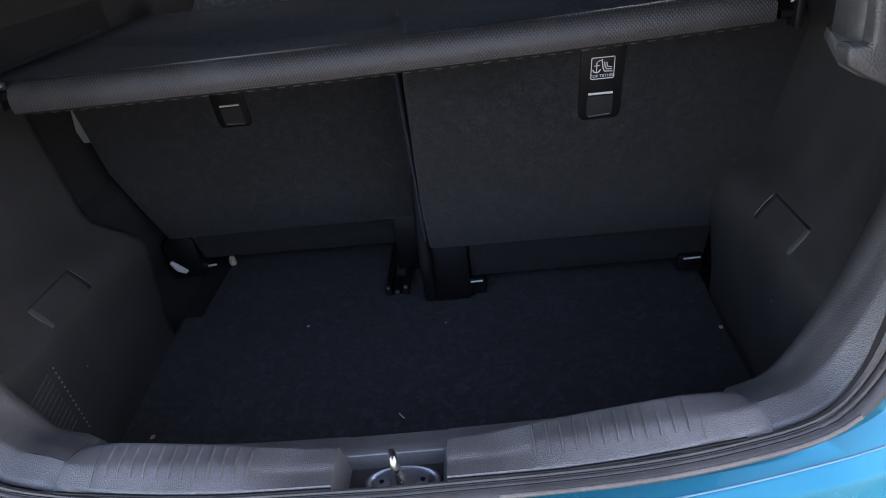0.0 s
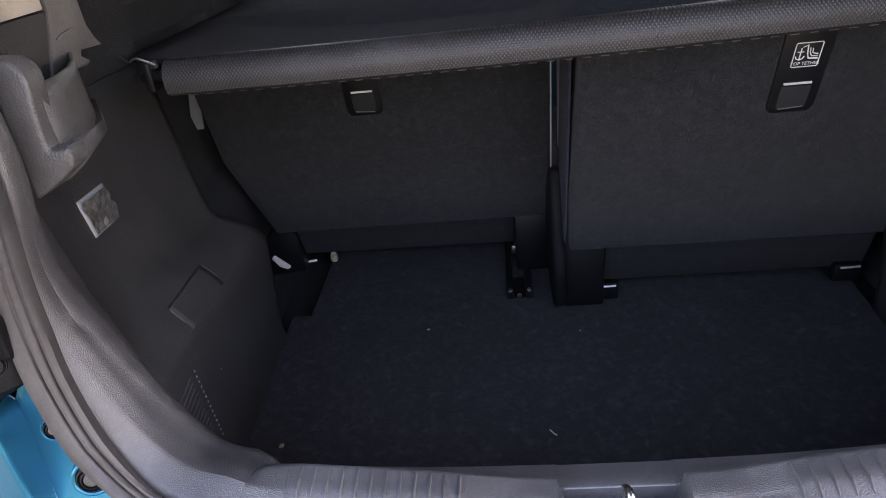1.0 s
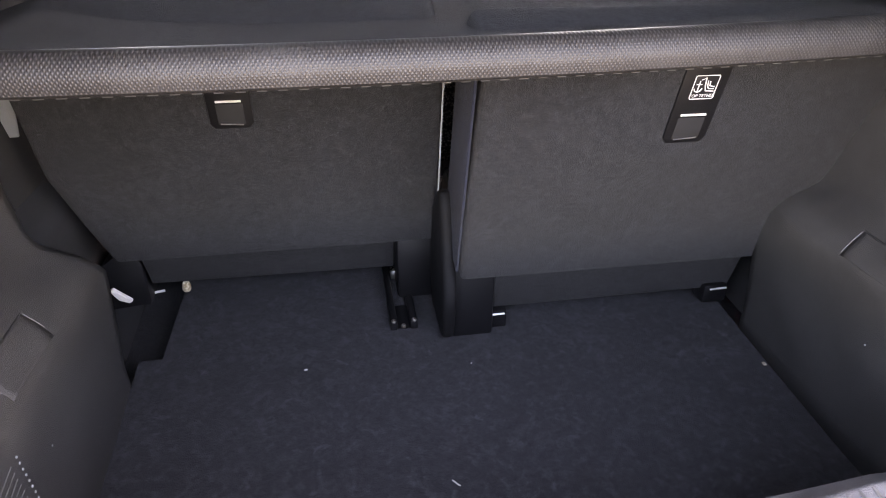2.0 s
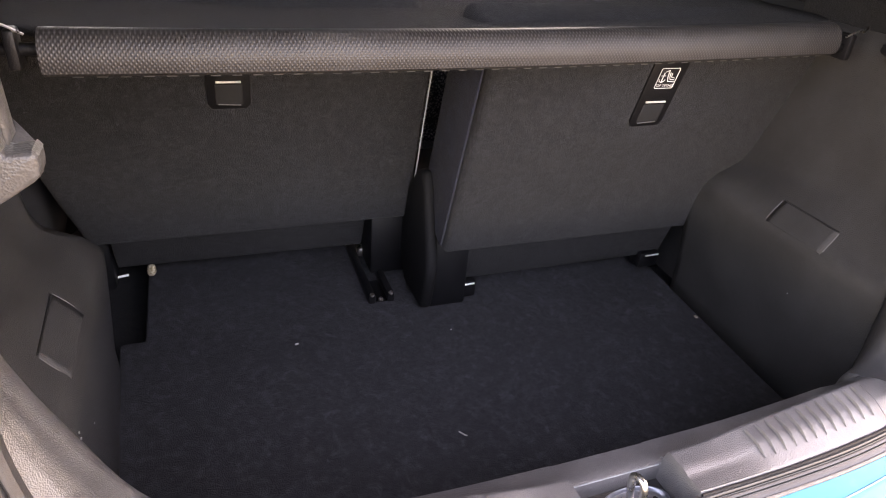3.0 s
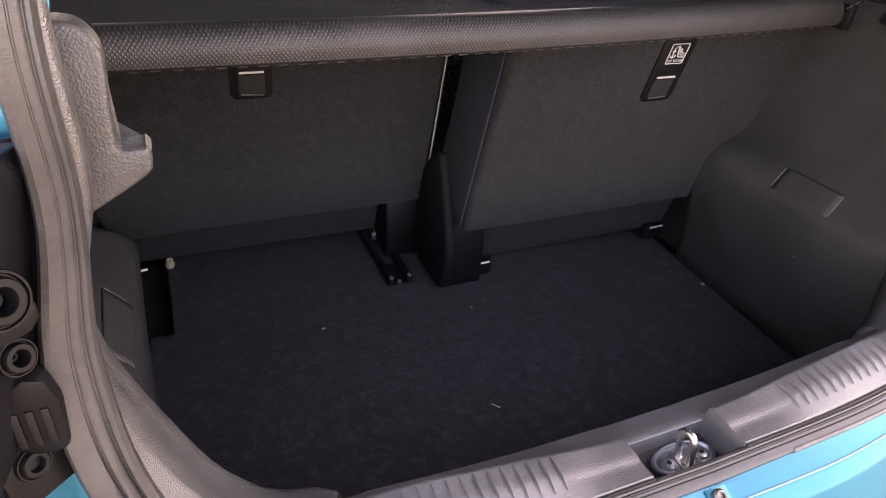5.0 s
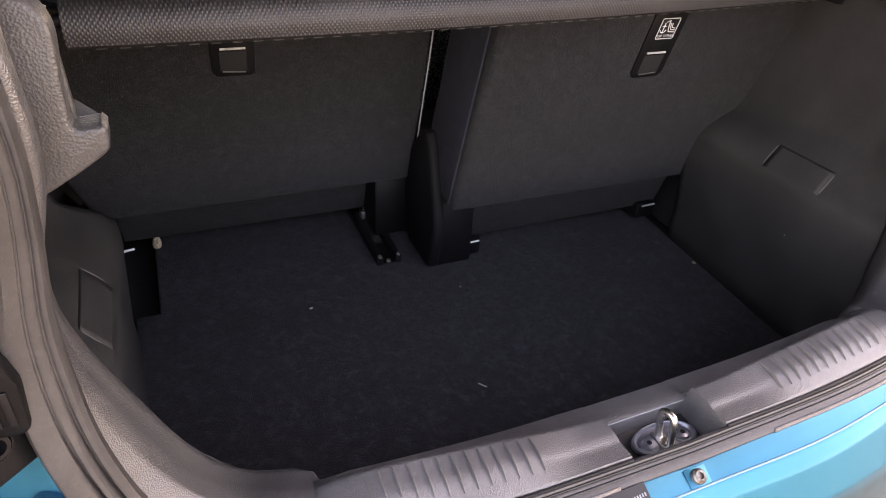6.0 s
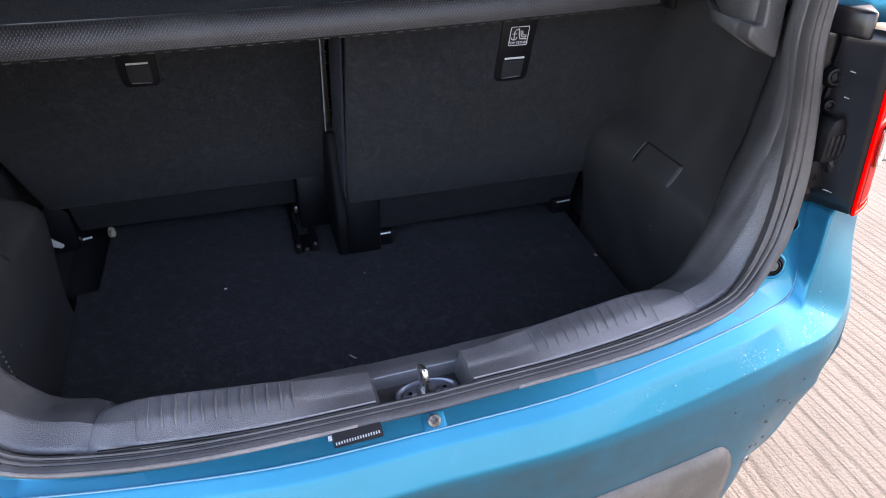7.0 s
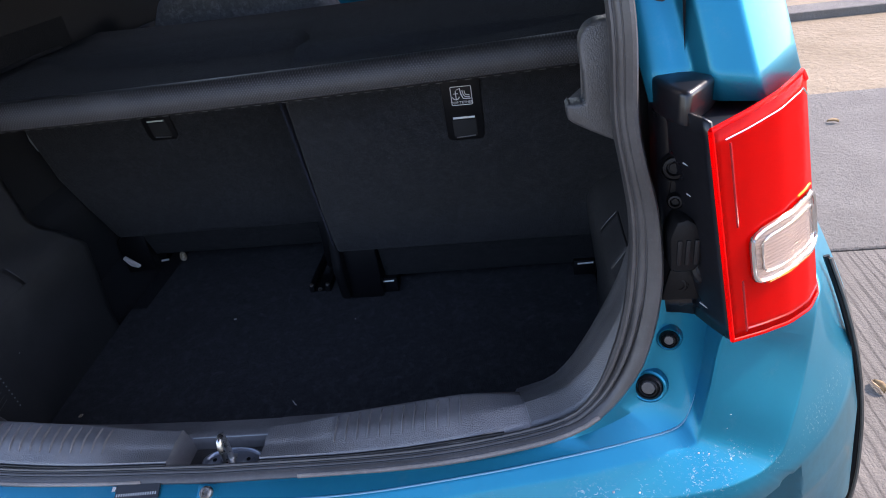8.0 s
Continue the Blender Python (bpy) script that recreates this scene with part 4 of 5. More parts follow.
    if s < 0:
        # fittings on the flank of this housing: a seat ring, two screws and their brackets
        axis = Vector((.66, -.70, .26)).normalized()
        e1 = Vector((.73, .68, 0)).normalized()
        e2 = axis.cross(e1) * -1
        if e2.z < 0:
            e2 = -e2

        def plate(c, pts, thick):
            return prism([Vector(c) + e1 * a + e2 * b for a, b in pts], axis * thick, .0012)

        def fitting(name, c, r, label=""):
            part(name, lathe([(r * 1.30, -.010), (r * 1.30, .0015), (r * 1.24, .003), (r * 1.14, .003), (r * 1.10, .001), (r * 1.02, .001), (r * .98, .0045), (r * .90, .0055), (r * .60, .0055), (r * .54, .004), (r * .50, -.006), (r * .36, -.006), (r * .32, -.002), (r * .16, -.002), (r * .12, -.004), (0, -.004)], c, tuple(axis), 28), M_GREYBLACK, housing, label)
        part("bracket", plate((-0.5020, 0.0681, 0.9672), [(-.024, -.008), (.010, -.009), (.0165, -.005), (.018, .004), (.010, .006), (.002, .012), (-.024, .014)], .003), M_GREYBLACK, housing, "grey-black moulded bracket")
        fitting("screw_boss", (-0.4990, 0.0630, 0.9850), .0120)
        fitting("screw_boss", (-0.5030, 0.0740, 0.9430), .0080)
        part("bracket", plate((-0.5166, 0.0788, 0.8650), [(-.018, -.024), (.022, -.024), (.0195, .004), (.013, .0150), (-.015, .0150), (-.024, .019), (-.018, .004)], .0045), M_GREYBLACK, housing, "grey-black moulded bracket")
        fitting("screw_boss", (-0.5140, 0.0760, 0.8660), .0080)
    else:
        plate_r = prism([(.486, .101, .955), (.489, .100, .990), (.507, .098, .990), (.510, .098, .955)], (0, -.003, 0), .001)
        boss(.501, .097, .978, .0095), boss(.503, .095, .946, .0060), boss(.512, .096, .856, .0070)
        part("bracket", plate_r, M_GREYBLACK, housing, "grey-black moulded rib")
        part("bracket", prism(flip([(x - .010 * s, y, z + .010 * s) for x, y, z in ((.493, .097, .840), (.500, .097, .874), (.515, .096, .882), (.535, .093, .872), (.535, .093, .842))], s), (0, -.005, 0), .002), M_GREYBLACK, housing)
    part("seam", tube(flip([(.478, .112, 1.014), (.496, .104, 1.016), (.508, .094, 1.017)], s), .0013, 6), M_GREYBLACK, housing)
    for v, w in ((.10, .011), (.30, .009), (.48, .010), (.66, .008), (.80, .007)):
        a = lens_point(1, 0, v)
        line = [(a[0] - .0125, .0745, a[2]), (a[0] - .0125 - w * .55, .0745 + w, a[2] + .001)]
        # right-hand ribs get a pale colour for the reflections along their edges
        part("clip_rib", tube(settle(flip(line, s)), .0007, 6), M_STRAP if s > 0 else M_GREYBLACK, housing, "moulded rib, its reflection painted pale on the right")
    block = [(.486, .896), (.484, .930), (.489, .946), (.499, .949), (.511, .940), (.515, .930), (.513, .900), (.507, .893), (.490, .892)]
    if s < 0:
        block = [(x + .006, z - .022) for x, z in block]
    plug = part("connector", prism(flip([(x, .074, z) for x, z in block], s), (0, .030, 0), .004), M_GREYBLACK, housing, "ribbed grey-black cable connector")
    part("cable", tube(flip(catmull([(.512, .085, .894), (.514, .082, .882), (.522, .092, .872), (.535, .10, .868)], 4), s), .005, 8), M_BLACK, plug)
    for k in range(3):
        x0, z0 = .4905 + k * .0075 + (.006 if s < 0 else 0), .902 - (.022 if s < 0 else 0)
        part("window_rib", rbox((min(s * x0, s * (x0 + .0045)), .0725, z0), (max(s * x0, s * (x0 + .0045)), .0750, z0 + .026), .001), M_BLACK, plug)


lamp(1), lamp(-1)


# ---- side trims of the load space ----
for s in (-1, 1):
    yl = [.132, .145, .16, .18, .20, .22, .24, .27, .30, .34, .38, .42, .46, .50, .52, .535, .548]
    zz = [.49, .53, .56, .60, .64, .67, .70, .712, .720, .726, .731, .735, .738, .741, .744, .747, .750, .754, .758, .766, .774, .782, .790, .797, .804, .811, .818, .825, .832, .839, .846, .853, .86, .88, .91, .95, 1.0, 1.022]
    wall = part("side_trim", grid([[wall_pt(s, .132 + (wall_end(z) - .132) * (y - .132) / .416, z) for z in zz] for y in yl]), M_SIDE, car, "dark grey moulded boot side trim")
    solid(wall, .004, 1)
    # black sheet that stands in for the shadow in the gap beside the seat
    solid(part("gap_shade", grid([[wall_pt(s, wall_end(z) + d, z, -.0005) for z in zz] for d in (0, .008, .016, .024, .035, .06, .15, .30, .45)]), M_VOID, wall, "black sheet put in as shade in the gap beside the seat"), .003, 1)
    part("pillar_lining", grid([[wall_pt(s, y, z, -.004) for z in (1.0, 1.04, 1.12, 1.20, 1.28, 1.35, 1.45)] for y in yl + [.57, .60, .65, .70, .80, .92, 1.05]]), M_SHELFTOP, wall, "black pillar lining")
    # pocket lid, bent over the crease, with a thin gap round it
    y0, y1, z0, z1 = .311, .4165, .738, .770
    lid = [[wall_pt(s, y0 + (y1 - y0) * i / 10, z0 + (z1 - z0) * j / 24, .0001) for j in range(25)] for i in range(11)]
    ob = part("pocket_lid", grid(lid), M_SIDE, wall, "grey plastic pocket lid bent over the ledge")
    solid(ob, .0002, 1)
    for y in (y0 - .0012, y1 + .0012):
        part("lid_end", tube([wall_pt(s, y, z, .0010) for z in np.linspace(.742 if s > 0 else .750, z1 - .001, 8)], .0006 if s > 0 else .0004, 6), M_SILL if s > 0 else M_TRIM, wall, "pale edge of the lid")
    part("lid_gap", tube([wall_pt(s, y, z1 + .0010, .0002) for y in np.linspace(y0, y1, 10)], .0006, 6), M_BLACK, wall)
    # small mark on the flank, beneath the lid
    part("flank_mark", lathe([(.0012, -.001), (.0010, .0008), (0, .001)], wall_pt(s, .335, .655), (-s, 0, 0), 8), M_STRAP, wall)
    if s > 0:
        continue
    for k in range(14):
        f = k / 13
        dy, dz = .2775 + .009 * f, .699 - .113 * f
        part("dimple", lathe([(.0014, -.001), (.0012, .001), (0, .0013)], wall_pt(s, dy, dz), (-s, 0, 0), 8), M_STRAP, wall)
        if k < 11:
            part("vent_slit", tube([wall_pt(s, dy - .012, dz, .0002), wall_pt(s, dy - .066, dz - .012, .0002)], .0006, 6), M_TRIM, wall)

# quarter trims above the shelf ends: a shaded panel, a stepped column and pale upper trim
def quarter(s):
    def slab(outline, x, thick, r=.0015):
        return prism([leaning(s * x, y, z) for y, z in outline], (s * thick, 0, 0), r)

    # panel in the darker side plastic, so its shade lies in the colour
    panel = part("quarter_trim", slab([(.150, 1.040), (.252, 1.040), (.262, 1.060), (.294, 1.118), (.225, 1.117), (.150, 1.116)], .4890, .012), M_SIDE, car, "grained quarter trim over the shelf end, darkened as shaded")
    part("stepped_column", slab([(.262, 1.058), (.268, 1.062), (.323, 1.061), (.331, 1.064), (.318, 1.071), (.322, 1.076), (.360, 1.074), (.352, 1.082), (.345, 1.096), (.346, 1.22), (.300, 1.22), (.2935, 1.118)], .4870, .012), M_PILLAR, panel, "grey grained column with a notch")
    part("ridge", tube([leaning(s * .4866, y, z) for y, z in ((.290, 1.093), (.300, 1.0955), (.316, 1.0975))], .0012, 6), M_TRIM, panel)
    part("upper_trim", slab([(.150, 1.1175), (.225, 1.1185), (.293, 1.1195), (.299, 1.36), (.150, 1.36)], .4900, .008), M_BEIGE, panel, "pale beige upper pillar trim")


quarter(1), quarter(-1)

# boot lamp on the left-hand trim
span_y, span_z = np.linspace(.2955, .3515, 9), np.linspace(.880, .924, 8)
bl = part("boot_lamp", grid([[wall_pt(-1, y, z, .0005 if i in (0, 8) or j in (0, 7) else .0022) for j, z in enumerate(span_z)] for i, y in enumerate(span_y)]), M_STRAP, car, "small clear boot lamp with a faceted lens")
solid(bl, .004, 1)
rng = random.Random(3)
facets = [[wall_pt(-1, y, z, .0028 + rng.uniform(0, .004)) for z in np.linspace(.883, .921, 8)] for y in np.linspace(.2985, .3485, 9)]
part("lens", grid(facets), M_FACET, bl, "bright faceted lens", smooth=False)


# shelf supports: a grained upright with a foot and a tray behind
def support(s):
    def at(pts):
        return [leaning(s * x, y, z) for x, y, z in pts]

    # one L-shaped moulding: a foot and a rounded upright, with soft edges
    outline = [(.4585, .990), (.4490, .9945), (.4300, 1.0050), (.4150, 1.0145), (.4130, 1.0185), (.4126, 1.0290), (.4145, 1.0315), (.4285, 1.0300), (.4300, 1.0330), (.4285, 1.0600),
               (.4265, 1.0780), (.4270, 1.0860), (.4300, 1.0930), (.4350, 1.0985), (.4420, 1.1010), (.4585, 1.1020)]
    ob = part("shelf_support", prism(at([(x, .143 + .14 * max(0, z - 1.05), z) for x, z in outline]), (0, .024, 0), .0038, 4), M_PILLAR, car, "grained plastic shelf support on the pillar")
    front = [(.4485, .160, .9965), (.4325, .160, 1.003), (.4165, .160, 1.0135), (.4145, .160, 1.019), (.415, .160, 1.029), (.4315, .160, 1.0295), (.4465, .160, 1.030)]
    mid = [(.515, .26, .990), (.475, .26, 1.000), (.456, .26, 1.008), (.453, .26, 1.012), (.454, .26, 1.020), (.47, .26, 1.021), (.515, .26, 1.022)]
    back = [(.575, .38, .992), (.55, .38, 1.000), (.535, .38, 1.003), (.532, .38, 1.006), (.533, .38, 1.013), (.55, .38, 1.014), (.575, .38, 1.015)]
    solid(part("arm", grid([at(r) for r in (front, mid, back)]), M_PILLAR, ob, "smooth dark arm under the shelf end"), .003)
    cheek = [[(.4292, .158, z), (.4325, .190, z), (.4420, .225, z), (.4600, .260, z), (.4860, .300, z), (.529, .35, z)] for z in (1.024, 1.036, 1.050, 1.066, 1.078)]
    solid(part("pocket_wall", grid([at(r) for r in cheek]), M_PILLAR, ob, "smooth plate behind the support"), .003)


support(1), support(-1)

# ---- load floor ----
def floor_z(y):
    return .5045 + .022 * (y - .30)


fl = [(-.482, .110), (.482, .110), (.492, .60), (.51, .97), (-.05, .97), (-.457, .97), (-.457, .645), (-.492, .645)]
bm = prism([(x, y, floor_z(y)) for x, y in fl], (0, 0, -.018), .004)
floor = tagged(part("floor", bm, M_CARPET), "charcoal carpeted boot floor with lint specks", "boot floor", kind="structure")
under = part("underfloor", rbox((-.58, .14, .455), (.58, 1.9, .475), 0), M_FLAP, car, "black underfloor")

# crumbs and scraps
for nm, pts, r, lab in (("crumb", [(-.236, .582), (-.231, .583)], .0011, "tiny white crumb on the carpet"), ("thread", [(-.047, .344), (-.043, .339), (-.041, .336), (-.038, .334)], .0008, "short white thread on the carpet"),
                        ("crumb", [(.02, .56), (.022, .561)], .0007, "tiny white crumb on the carpet")):
    tagged(part(nm, tube([(x, y, floor_z(y) + r) for x, y in pts], r, 6), M_CLIP), lab, "litter")
for x, y in ((.476, .49), (-.425, .33)):
    tagged(part("crumb", rbox((x - .003, y - .004, floor_z(y)), (x + .003, y + .004, floor_z(y) + .002), .0008, 1), M_CREAM), "pale crumb of dirt on the carpet", "litter")


# ---- rear seats ----
def seat(s, y_low, z_low, slope, outline, flap_y, label):
    """One half of the split bench: a felt-backed slab that leans back, its foot flap and brackets."""
    ob = thing("rear_seat", (s * .25, flap_y, floor_z(flap_y)), label, "car seat", "split rear bench")
    pt = lambda x, z, off=0.0: (s * x, y_low - slope * (z - z_low) + off, z)
    way = Vector((0, 1, slope)).normalized()
    part("backrest", prism([pt(x, z) for x, z in outline], way * .13, .009, 3), M_SEATFELT, ob, "charcoal felt seat back")
    fx = (.072, .50) if s > 0 else (.075, .50)
    zf = floor_z(flap_y)
    fl = [(s * fx[0], flap_y, zf + .032), (s * fx[1], flap_y, zf + .034), (s * fx[1], y_low + .035, z_low + .02), (s * fx[0], y_low + .035, z_low + .02)]
    part("flap", prism(fl, (0, .03, 0), .003), M_FLAP, ob, "dark felt flap under the seat back")
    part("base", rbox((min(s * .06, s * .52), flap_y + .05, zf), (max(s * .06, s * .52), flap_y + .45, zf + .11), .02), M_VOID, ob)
    return ob, pt


R_OUT = [(.006, .644), (.487, .644), (.493, .72), (.530, .785), (.552, .85), (.554, .985), (.54, .995), (.02, .995), (.011, .985), (.010, .95), (.004, .74)]
L_OUT = [(.011, .638), (.520, .636), (.545, .72), (.566, .80), (.568, .985), (.55, .995), (.02, .995), (.009, .985), (.008, .95), (.009, .80)]
seat_r, pr = seat(1, .588, .644, .295, R_OUT, .658, "charcoal felt-backed rear seat, slid back")
seat_l, pl = seat(-1, .733, .640, .25, L_OUT, .812, "charcoal felt-backed rear seat, slid further forward")
part("side_cover", prism([(-.0005, .588 - .295 * (z - .644) + .008 + d, z + .295 * d) for d, z in ((0, .66), (.10, .66), (.10, .975), (0, .975))], (.004, 0, 0), .001), M_NAVY, seat_r, "dark navy cloth side of the seat")
part("edge_strip", tube([pl(.0095, z, -.002) for z in np.linspace(.66, .985, 12)], .0014, 6), M_STRAP, seat_l, "pale piping along the seat edge")


def tether(ob, pt, slope, x, z, s):
    """A black plaque let into the seat back with a slot and a steel bar."""
    w = .029
    o = [(x - w, z + .075), (x + w, z + .075), (x + w, z - .032), (x + w - .006, z - .040), (x - w + .006, z - .040), (x - w, z - .032)]
    plaque = part("tether_plaque", prism([pt(a, b, -.003) for a, b in o], Vector((0, 1, slope)).normalized() * .006, .0015), M_BLACK, ob, "black plastic tether plaque")
    part("slot", prism([pt(a, b, -.0036) for a, b in ((x - .018, z - .003), (x + .018, z - .003), (x + .018, z - .033), (x - .018, z - .033))], (0, .003, 0), .0008), M_VOID, plaque)
    part("bar", tube([pt(x - .0165, z + .001, -.004), pt(x + .0165, z + .001, -.004)], .0016, 8), M_BRIGHT, plaque, "bright steel tether bar")
    part("lower_bar", tube([pt(x - .015, z - .034, -.004), pt(x + .015, z - .032, -.004)], .0009, 8), M_TRIM, plaque)
    return plaque


tether(seat_r, pr, .295, .279, .914, 1)
tether(seat_l, pl, .25, .299, .909, -1)
# printed tether label: border, anchor, seat shape and words
LX, LZ, LW, LH = .2795, .9525, .0155, .0155


def lp(a, b, off=-.0046):
    return pr(LX + a * LW, LZ + b * LH, off)


label = part("tether_label", prism([lp(a, b, -.0042) for a, b in ((-1, -1), (1, -1), (1, 1), (-1, 1))], (0, .002, 0), .0004), M_LABELBLACK, seat_r, "black square label with a white tether symbol")
part("label_frame", tube([lp(*q) for q in ((-.92, -.98), (.92, -.98), (.98, -.9), (.98, .9), (.92, .98), (-.92, .98), (-.98, .9), (-.98, -.9))], .0006, 6, True), M_WHITE, label)
part("anchor_mark", join(tube([lp(-.52, .55), lp(-.52, -.35)], .0007, 6), tube([lp(-.75, .25), lp(-.29, .25)], .0006, 6), tube([lp(-.85, -.1), lp(-.75, -.3), lp(-.52, -.4), lp(-.29, -.3), lp(-.19, -.1)], .0007, 6)), M_WHITE, label)
part("seat_mark", join(tube([lp(-.1, .8), lp(.0, .1), lp(.15, -.3), lp(.85, -.35)], .0008, 6), tube([lp(.12, .55), lp(.2, .1), lp(.35, -.12), lp(.8, -.15)], .0007, 6), tube([lp(.32, .5), lp(.38, .12), lp(.78, .02)], .0007, 6), tube([lp(-.15, .75), lp(-.45, .62)], .0005, 6)), M_WHITE, label)
words = bpy.data.curves.new("words", "FONT")
words.body, words.size, words.align_x, words.align_y = "TOP TETHER", .0058, "CENTER", "CENTER"
words.extrude = .0001
tmp = new("tmp_words", words)
bpy.context.view_layer.update()
me = bpy.data.meshes.new_from_object(tmp)
bpy.data.objects.remove(tmp)
lean = math.degrees(math.atan(.295))
m = Matrix.Translation(lp(0, -.72, -.0048)) @ pose(0, 0, 0, 90 + lean, 0, 0)
me.transform(m)
me.materials.clear()
me.materials.append(M_WHITE)
wd = new("words", me)
wd.parent, wd.matrix_parent_inverse = label, label.matrix_world.inverted()

# brackets, loops and the recliner cover
part("hinge_foot", rbox((.001, .626, .513), (.070, .70, .650), .006), M_BLACK, seat_r, "black plastic seat foot")
part("recliner_cover", prism([(-.017, y, z) for y, z in ((.640, .742), (.655, .764), (.680, .758), (.735, .700), (.775, .600), (.72, .517), (.618, .517), (.600, .60), (.612, .66))], (.022, 0, 0), .009, 3), M_MATTE, seat_r, "black plastic recliner cover")
for x, y, z in ((.076, .648, .540), (.472, .648, .552)):
    part("anchor_bracket", rbox((x - .022, y - .004, z - .028), (x + .022, y + .03, z + .006), .004), M_BLACK, seat_r)
    part("anchor_loop", tube([(x - .014, y - .008, z + .002), (x + .016, y - .008, z + .003)], .0019, 8), M_BRIGHT, seat_r, "bright steel anchor loop")
part("hinge_foot", rbox((-.075, .742, .522), (-.004, .815, .642), .006), M_BLACK, seat_l, "black plastic seat foot")
part("side_bracket", prism([(-.505, .80, .515), (-.505, .80, .60), (-.53, .79, .63), (-.57, .79, .60), (-.57, .79, .515)], (0, .06, 0), .004), M_BLACK, seat_l, "black seat bracket")
part("anchor_loop", tube([(-.513, .828, .521), (-.488, .832, .522)], .0026, 8), M_BRIGHT, seat_l, "bright steel anchor loop")

# rail on the floor between the seats
rail = thing("seat_rail", (-.074, .66, floor_z(.66)), "black steel seat rail let into the carpet", "seat rail")
part("rail_body", join(rbox((-.096, .662, .508), (-.084, .90, .528), .002), rbox((-.062, .662, .508), (-.050, .90, .528), .002), rbox((-.085, .664, .506), (-.061, .90, .514), .001)), M_BLACK, rail)
for x in (-.090, -.074, -.056):
    part("screw", lathe([(.0045, 0), (.004, .003), (.002, .004), (0, .003)], (x, .666, .5165 if x == -.074 else .527), (0, -.4, 1), 12), M_BOLT, rail)
part("latch", rbox((-.083, .802, .525), (-.062, .822, .543), .003), M_STEEL, rail, "bright steel rail latch")

peg = tagged(part("peg", lathe([(0, 0), (.006, .001), (.008, .006), (.0075, .016), (.005, .022), (0, .024)], (-.4515, .836, .516), (.1, -.25, 1), 14), M_CREAM), "chipped cream plastic peg on the floor", "peg")
clp = prism([(-.556, .768, .566), (-.550, .768, .570), (-.525, .775, .540), (-.530, .772, .538), (-.545, .770, .546)], (0, .006, .002), .0012)
tagged(part("clip", clp, M_CLIP), "white plastic trim clip by the seat bracket", "clip")
strap = prism([(-.588, .700, .945), (-.573, .700, .945), (-.600, .735, .850), (-.622, .735, .850)], (0, .004, .001), .001)
part("belt_strap", strap, M_STRAP, seat_l, "grey webbing loop beside the seat")

# ---- parcel shelf ----
shelf = thing("parcel_shelf", (0, .52, 1.0), "black parcel shelf with a woven vinyl edge", "parcel shelf")
sec = [(.388, 1.004), (.386, 1.016), (.392, 1.030), (.404, 1.037), (.420, 1.035), (.424, 1.020), (.418, 1.003), (.400, .999)]
sec = [(p[0], p[1]) for p in catmull([(0, a, b) for a, b in sec + sec[:1]], 3)[:-1] for p in [(p[1], p[2])]]
def sagging(x):
    return .014 * (x / .92 + .5) - .004 - .005 * (1 - (x / .46) ** 2)


rows = [[(x, y, z + sagging(x) - .0015 * (z < 1.01)) for y, z in sec] for x in np.linspace(-.461, .451, 60)]
edge = grid(rows, True)
edge.verts.ensure_lookup_table()
k = len(sec)
edge.faces.new(edge.verts[:k]), edge.faces.new(edge.verts[-k:])
part("rolled_edge", edge, M_WEAVE, shelf, "grey woven vinyl shelf edge")
top = []
for i in range(25):
    x = -.464 + .918 * i / 24
    top.append([(x * (1 + .20 * min(1, max(0, (y - .44) / .05))), y, 1.026 - .022 * math.sin(math.pi * min(1, max(0, (y - .42) / .60))) * (1 - (x / .47) ** 4) + sagging(x)) for y in (.418, .43, .45, .48, .52, .58, .66, .76, .88, 1.0)])
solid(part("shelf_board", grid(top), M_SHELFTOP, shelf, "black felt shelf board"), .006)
for s in (-1, 1):
    p = part("pivot", tube([(s * .462, .405, 1.016), (s * .492, .405, 1.016)], .006, 10), M_BLACK, shelf, "black plastic shelf pivot")
    part("pivot_wire", tube(catmull([(s * .470, .398, 1.030), (s * .486, .392, 1.040), (s * .500, .398, 1.036), (s * .512, .404, 1.042)], 4), .0013, 6), M_STEEL, p, "bent steel wire of the pivot")
    part("pivot_clip", rbox((min(s * .476, s * .486), .393, 1.000), (max(s * .476, s * .486), .417, 1.034), .003), M_BLACK, p)
for k in range(46):
    x = -.44 + .0193 * k
    part("stitch", tube([(x, .3985, .9972 + sagging(x)), (x + .009, .3985, .9972 + sagging(x + .009))], .0006, 5), M_TRIM, shelf)

# ---- front seats and the closed cabin ----
fs = thing("front_seat", (.32, 1.28, .475), "grey cloth front seat with a mesh pocket", "car seat", "front seats")
part("backrest", prism([(.06, 1.30, .50), (.58, 1.30, .50), (.58, 1.24, .95), (.52, 1.22, 1.05), (.12, 1.22, 1.05), (.06, 1.24, .95)], (0, .10, .02), .03, 3), M_CLOTH, fs)
part("pocket", prism([(.07, 1.288, .56), (.57, 1.288, .56), (.57, 1.236, .94), (.07, 1.236, .94)], (0, .012, .002), .003), M_MESH, fs, "dark mesh pocket")
copy_thing(fs, pose(-.32, 1.28, .475))

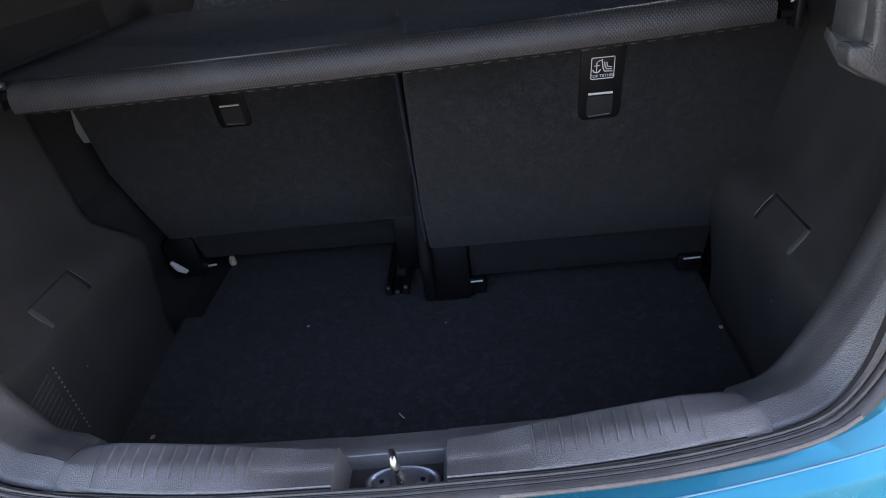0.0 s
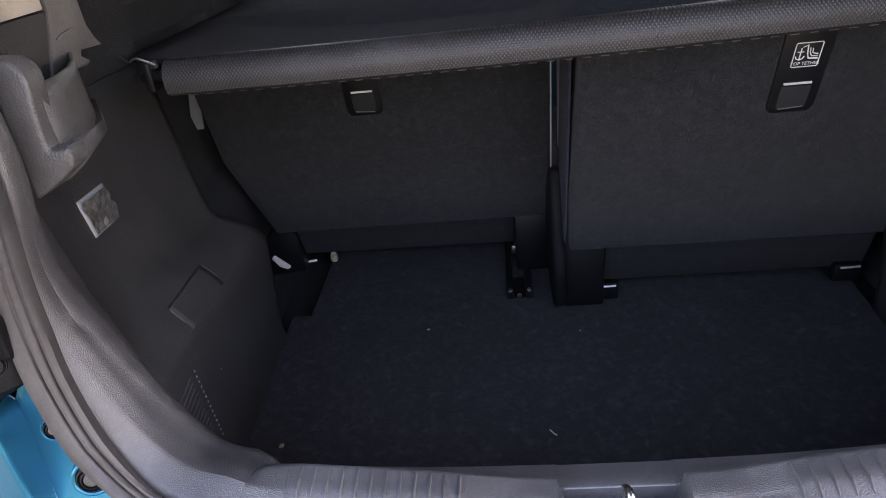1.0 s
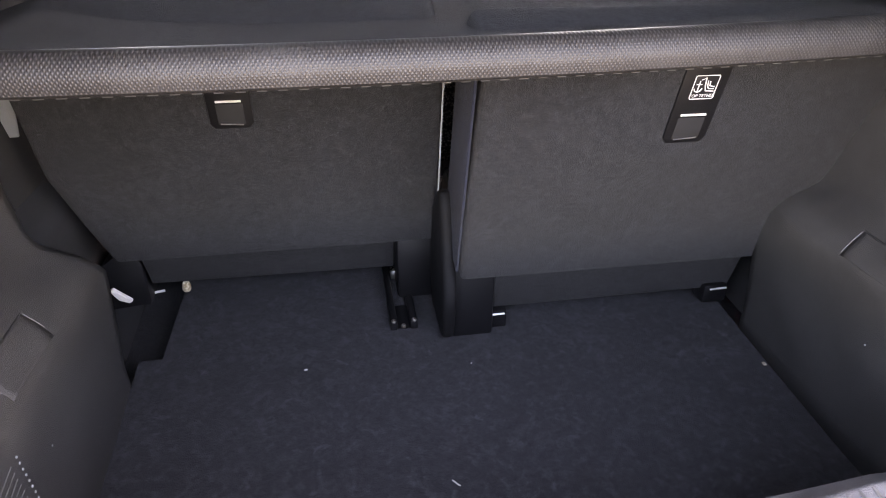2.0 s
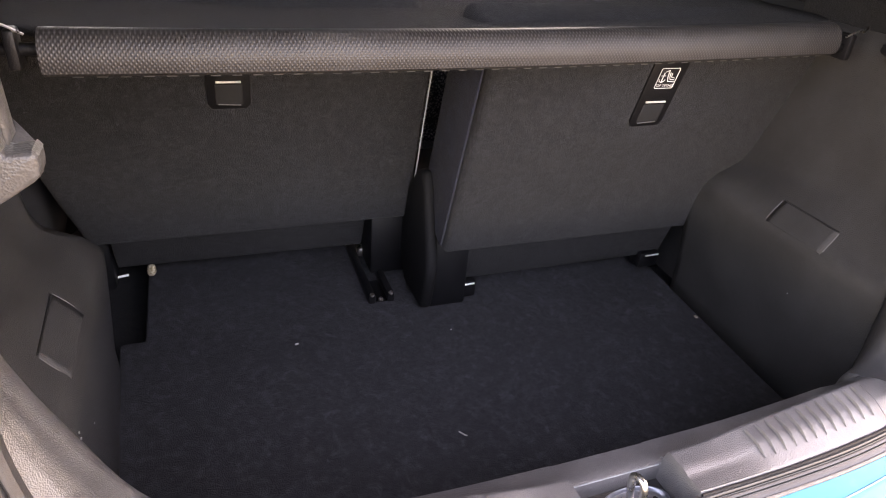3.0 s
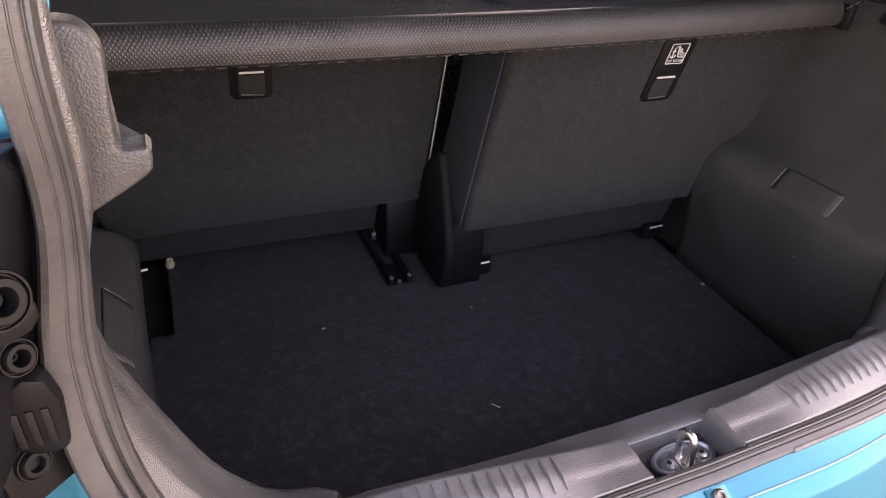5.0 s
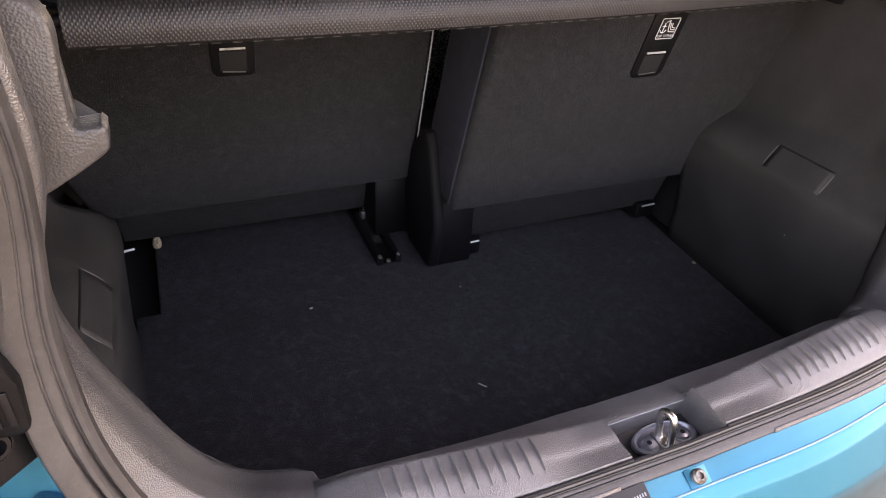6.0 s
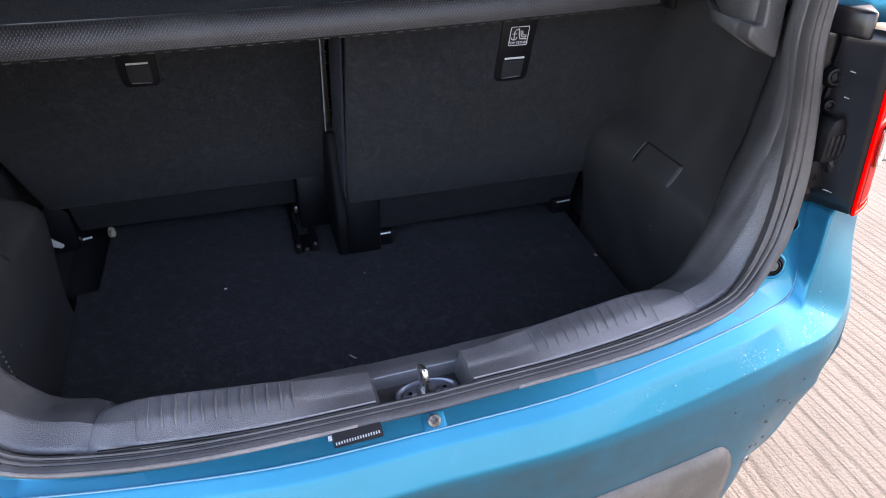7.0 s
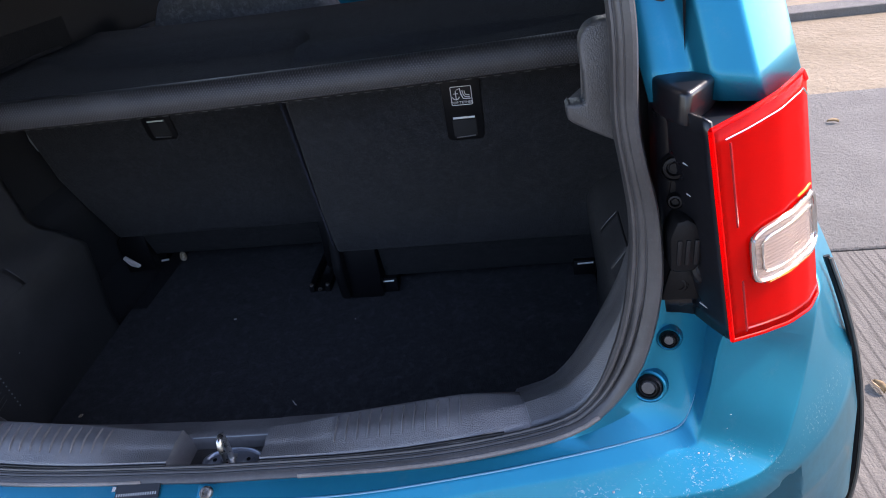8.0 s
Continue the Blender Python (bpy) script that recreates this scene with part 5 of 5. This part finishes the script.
SHELL = [(.70, .26), (.80, .30), (.815, .45), (.80, .62), (.745, .80), (.695, .95), (.675, 1.10), (.63, 1.25), (.56, 1.42), (.47, 1.50), (.25, 1.53), (0, 1.535)]
yl = [.44, .60, .9, 1.3, 1.7, 2.1, 2.3]
half = catmull([(x, 0, z) for x, z in SHELL], 3)
full = flip(half[:-1], -1) + half[::-1]
rows = [[(p[0] * (1 - .10 * max(0, y - 1.7) / .6), y, p[2] - .02 * max(0, y - 1.7)) for p in full] for y in yl]
def shell_grid(scale, lift):
    bm = bmesh.new()
    vs = [[bm.verts.new((p[0] * scale, p[1], p[2] - lift)) for p in r] for r in rows]
    for a, b in zip(vs, vs[1:]):
        for i in range(len(a) - 1):
            c = (a[i].co + b[i + 1].co) / 2
            if 1.12 < c.z < 1.38 and 1.25 < c.y < 2.15:
                continue
            bm.faces.new((a[i], a[i + 1], b[i + 1], b[i]))
    return bm


solid(part("body_shell", shell_grid(1, 0), M_PAINT, car, "teal-blue body sides and roof"), .006)
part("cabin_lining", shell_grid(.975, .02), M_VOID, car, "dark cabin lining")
# unseen end cap, added to close the shell and keep sunlight out
part("cabin_front", prism([(p[0] * .992, 2.285, p[2] - .004) for p in rows[-1]], (0, .012, 0)), M_PAINT, car, "unseen added panel that closes the cabin to light")
part("cabin_floor", rbox((-.52, .25, .26), (.52, 2.3, .30), .01), M_VOID, car)
part("header", prism([(-.47, .29, 1.465), (.47, .29, 1.465), (.47, .62, 1.53), (-.47, .62, 1.53)], (0, .01, -.02), .004), M_TRIM, car, "trimmed roof edge over the opening")
for s in (-1, 1):
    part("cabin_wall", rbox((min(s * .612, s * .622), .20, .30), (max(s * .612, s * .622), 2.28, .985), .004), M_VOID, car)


# ---- the raised tailgate, overhead ----
def tailgate_point(u, v, drop=0.0):
    """u across from -1 to 1, v from the roof hinge out to the foot of the gate."""
    wide = float(np.interp(v, [0, .35, .7, 1], [.52, .60, .62, .57]))
    y = .27 - .98 * v
    z = 1.545 + .38 * v + .05 * math.sin(math.pi * v) - .05 * abs(u) ** 3 - drop
    return (u * wide, y, z)


gate_us, gate_vs = np.linspace(-1, 1, 17), np.linspace(0, 1, 13)
tailgate = part("tailgate", grid([[tailgate_point(u, v) for u in gate_us] for v in gate_vs]), M_PAINT, car, "raised teal-blue tailgate overhead")
solid(tailgate, .006)
part("tailgate_trim", grid([[tailgate_point(u * .93, .08 + .86 * v, .030 - .012 * abs(u) ** 4) for u in gate_us] for v in gate_vs]), M_SIDE, tailgate, "dark grey plastic inner trim")


# ---- rear wheels ----
for s in (-1, 1):
    for y in (.74,):
        wheel = part("wheel", lathe([(.19, -.085), (.30, -.09), (.318, -.07), (.322, 0), (.318, .07), (.30, .09), (.19, .085)], (s * .70, y, .318), (s, 0, 0), 40), M_BLACK, car, "black rear tyre")
        part("rim", lathe([(.19, -.07), (.19, .05), (.16, .06), (.05, .045), (0, .05)], (s * .70, y, .318), (s, 0, 0), 32), M_STEEL, wheel)
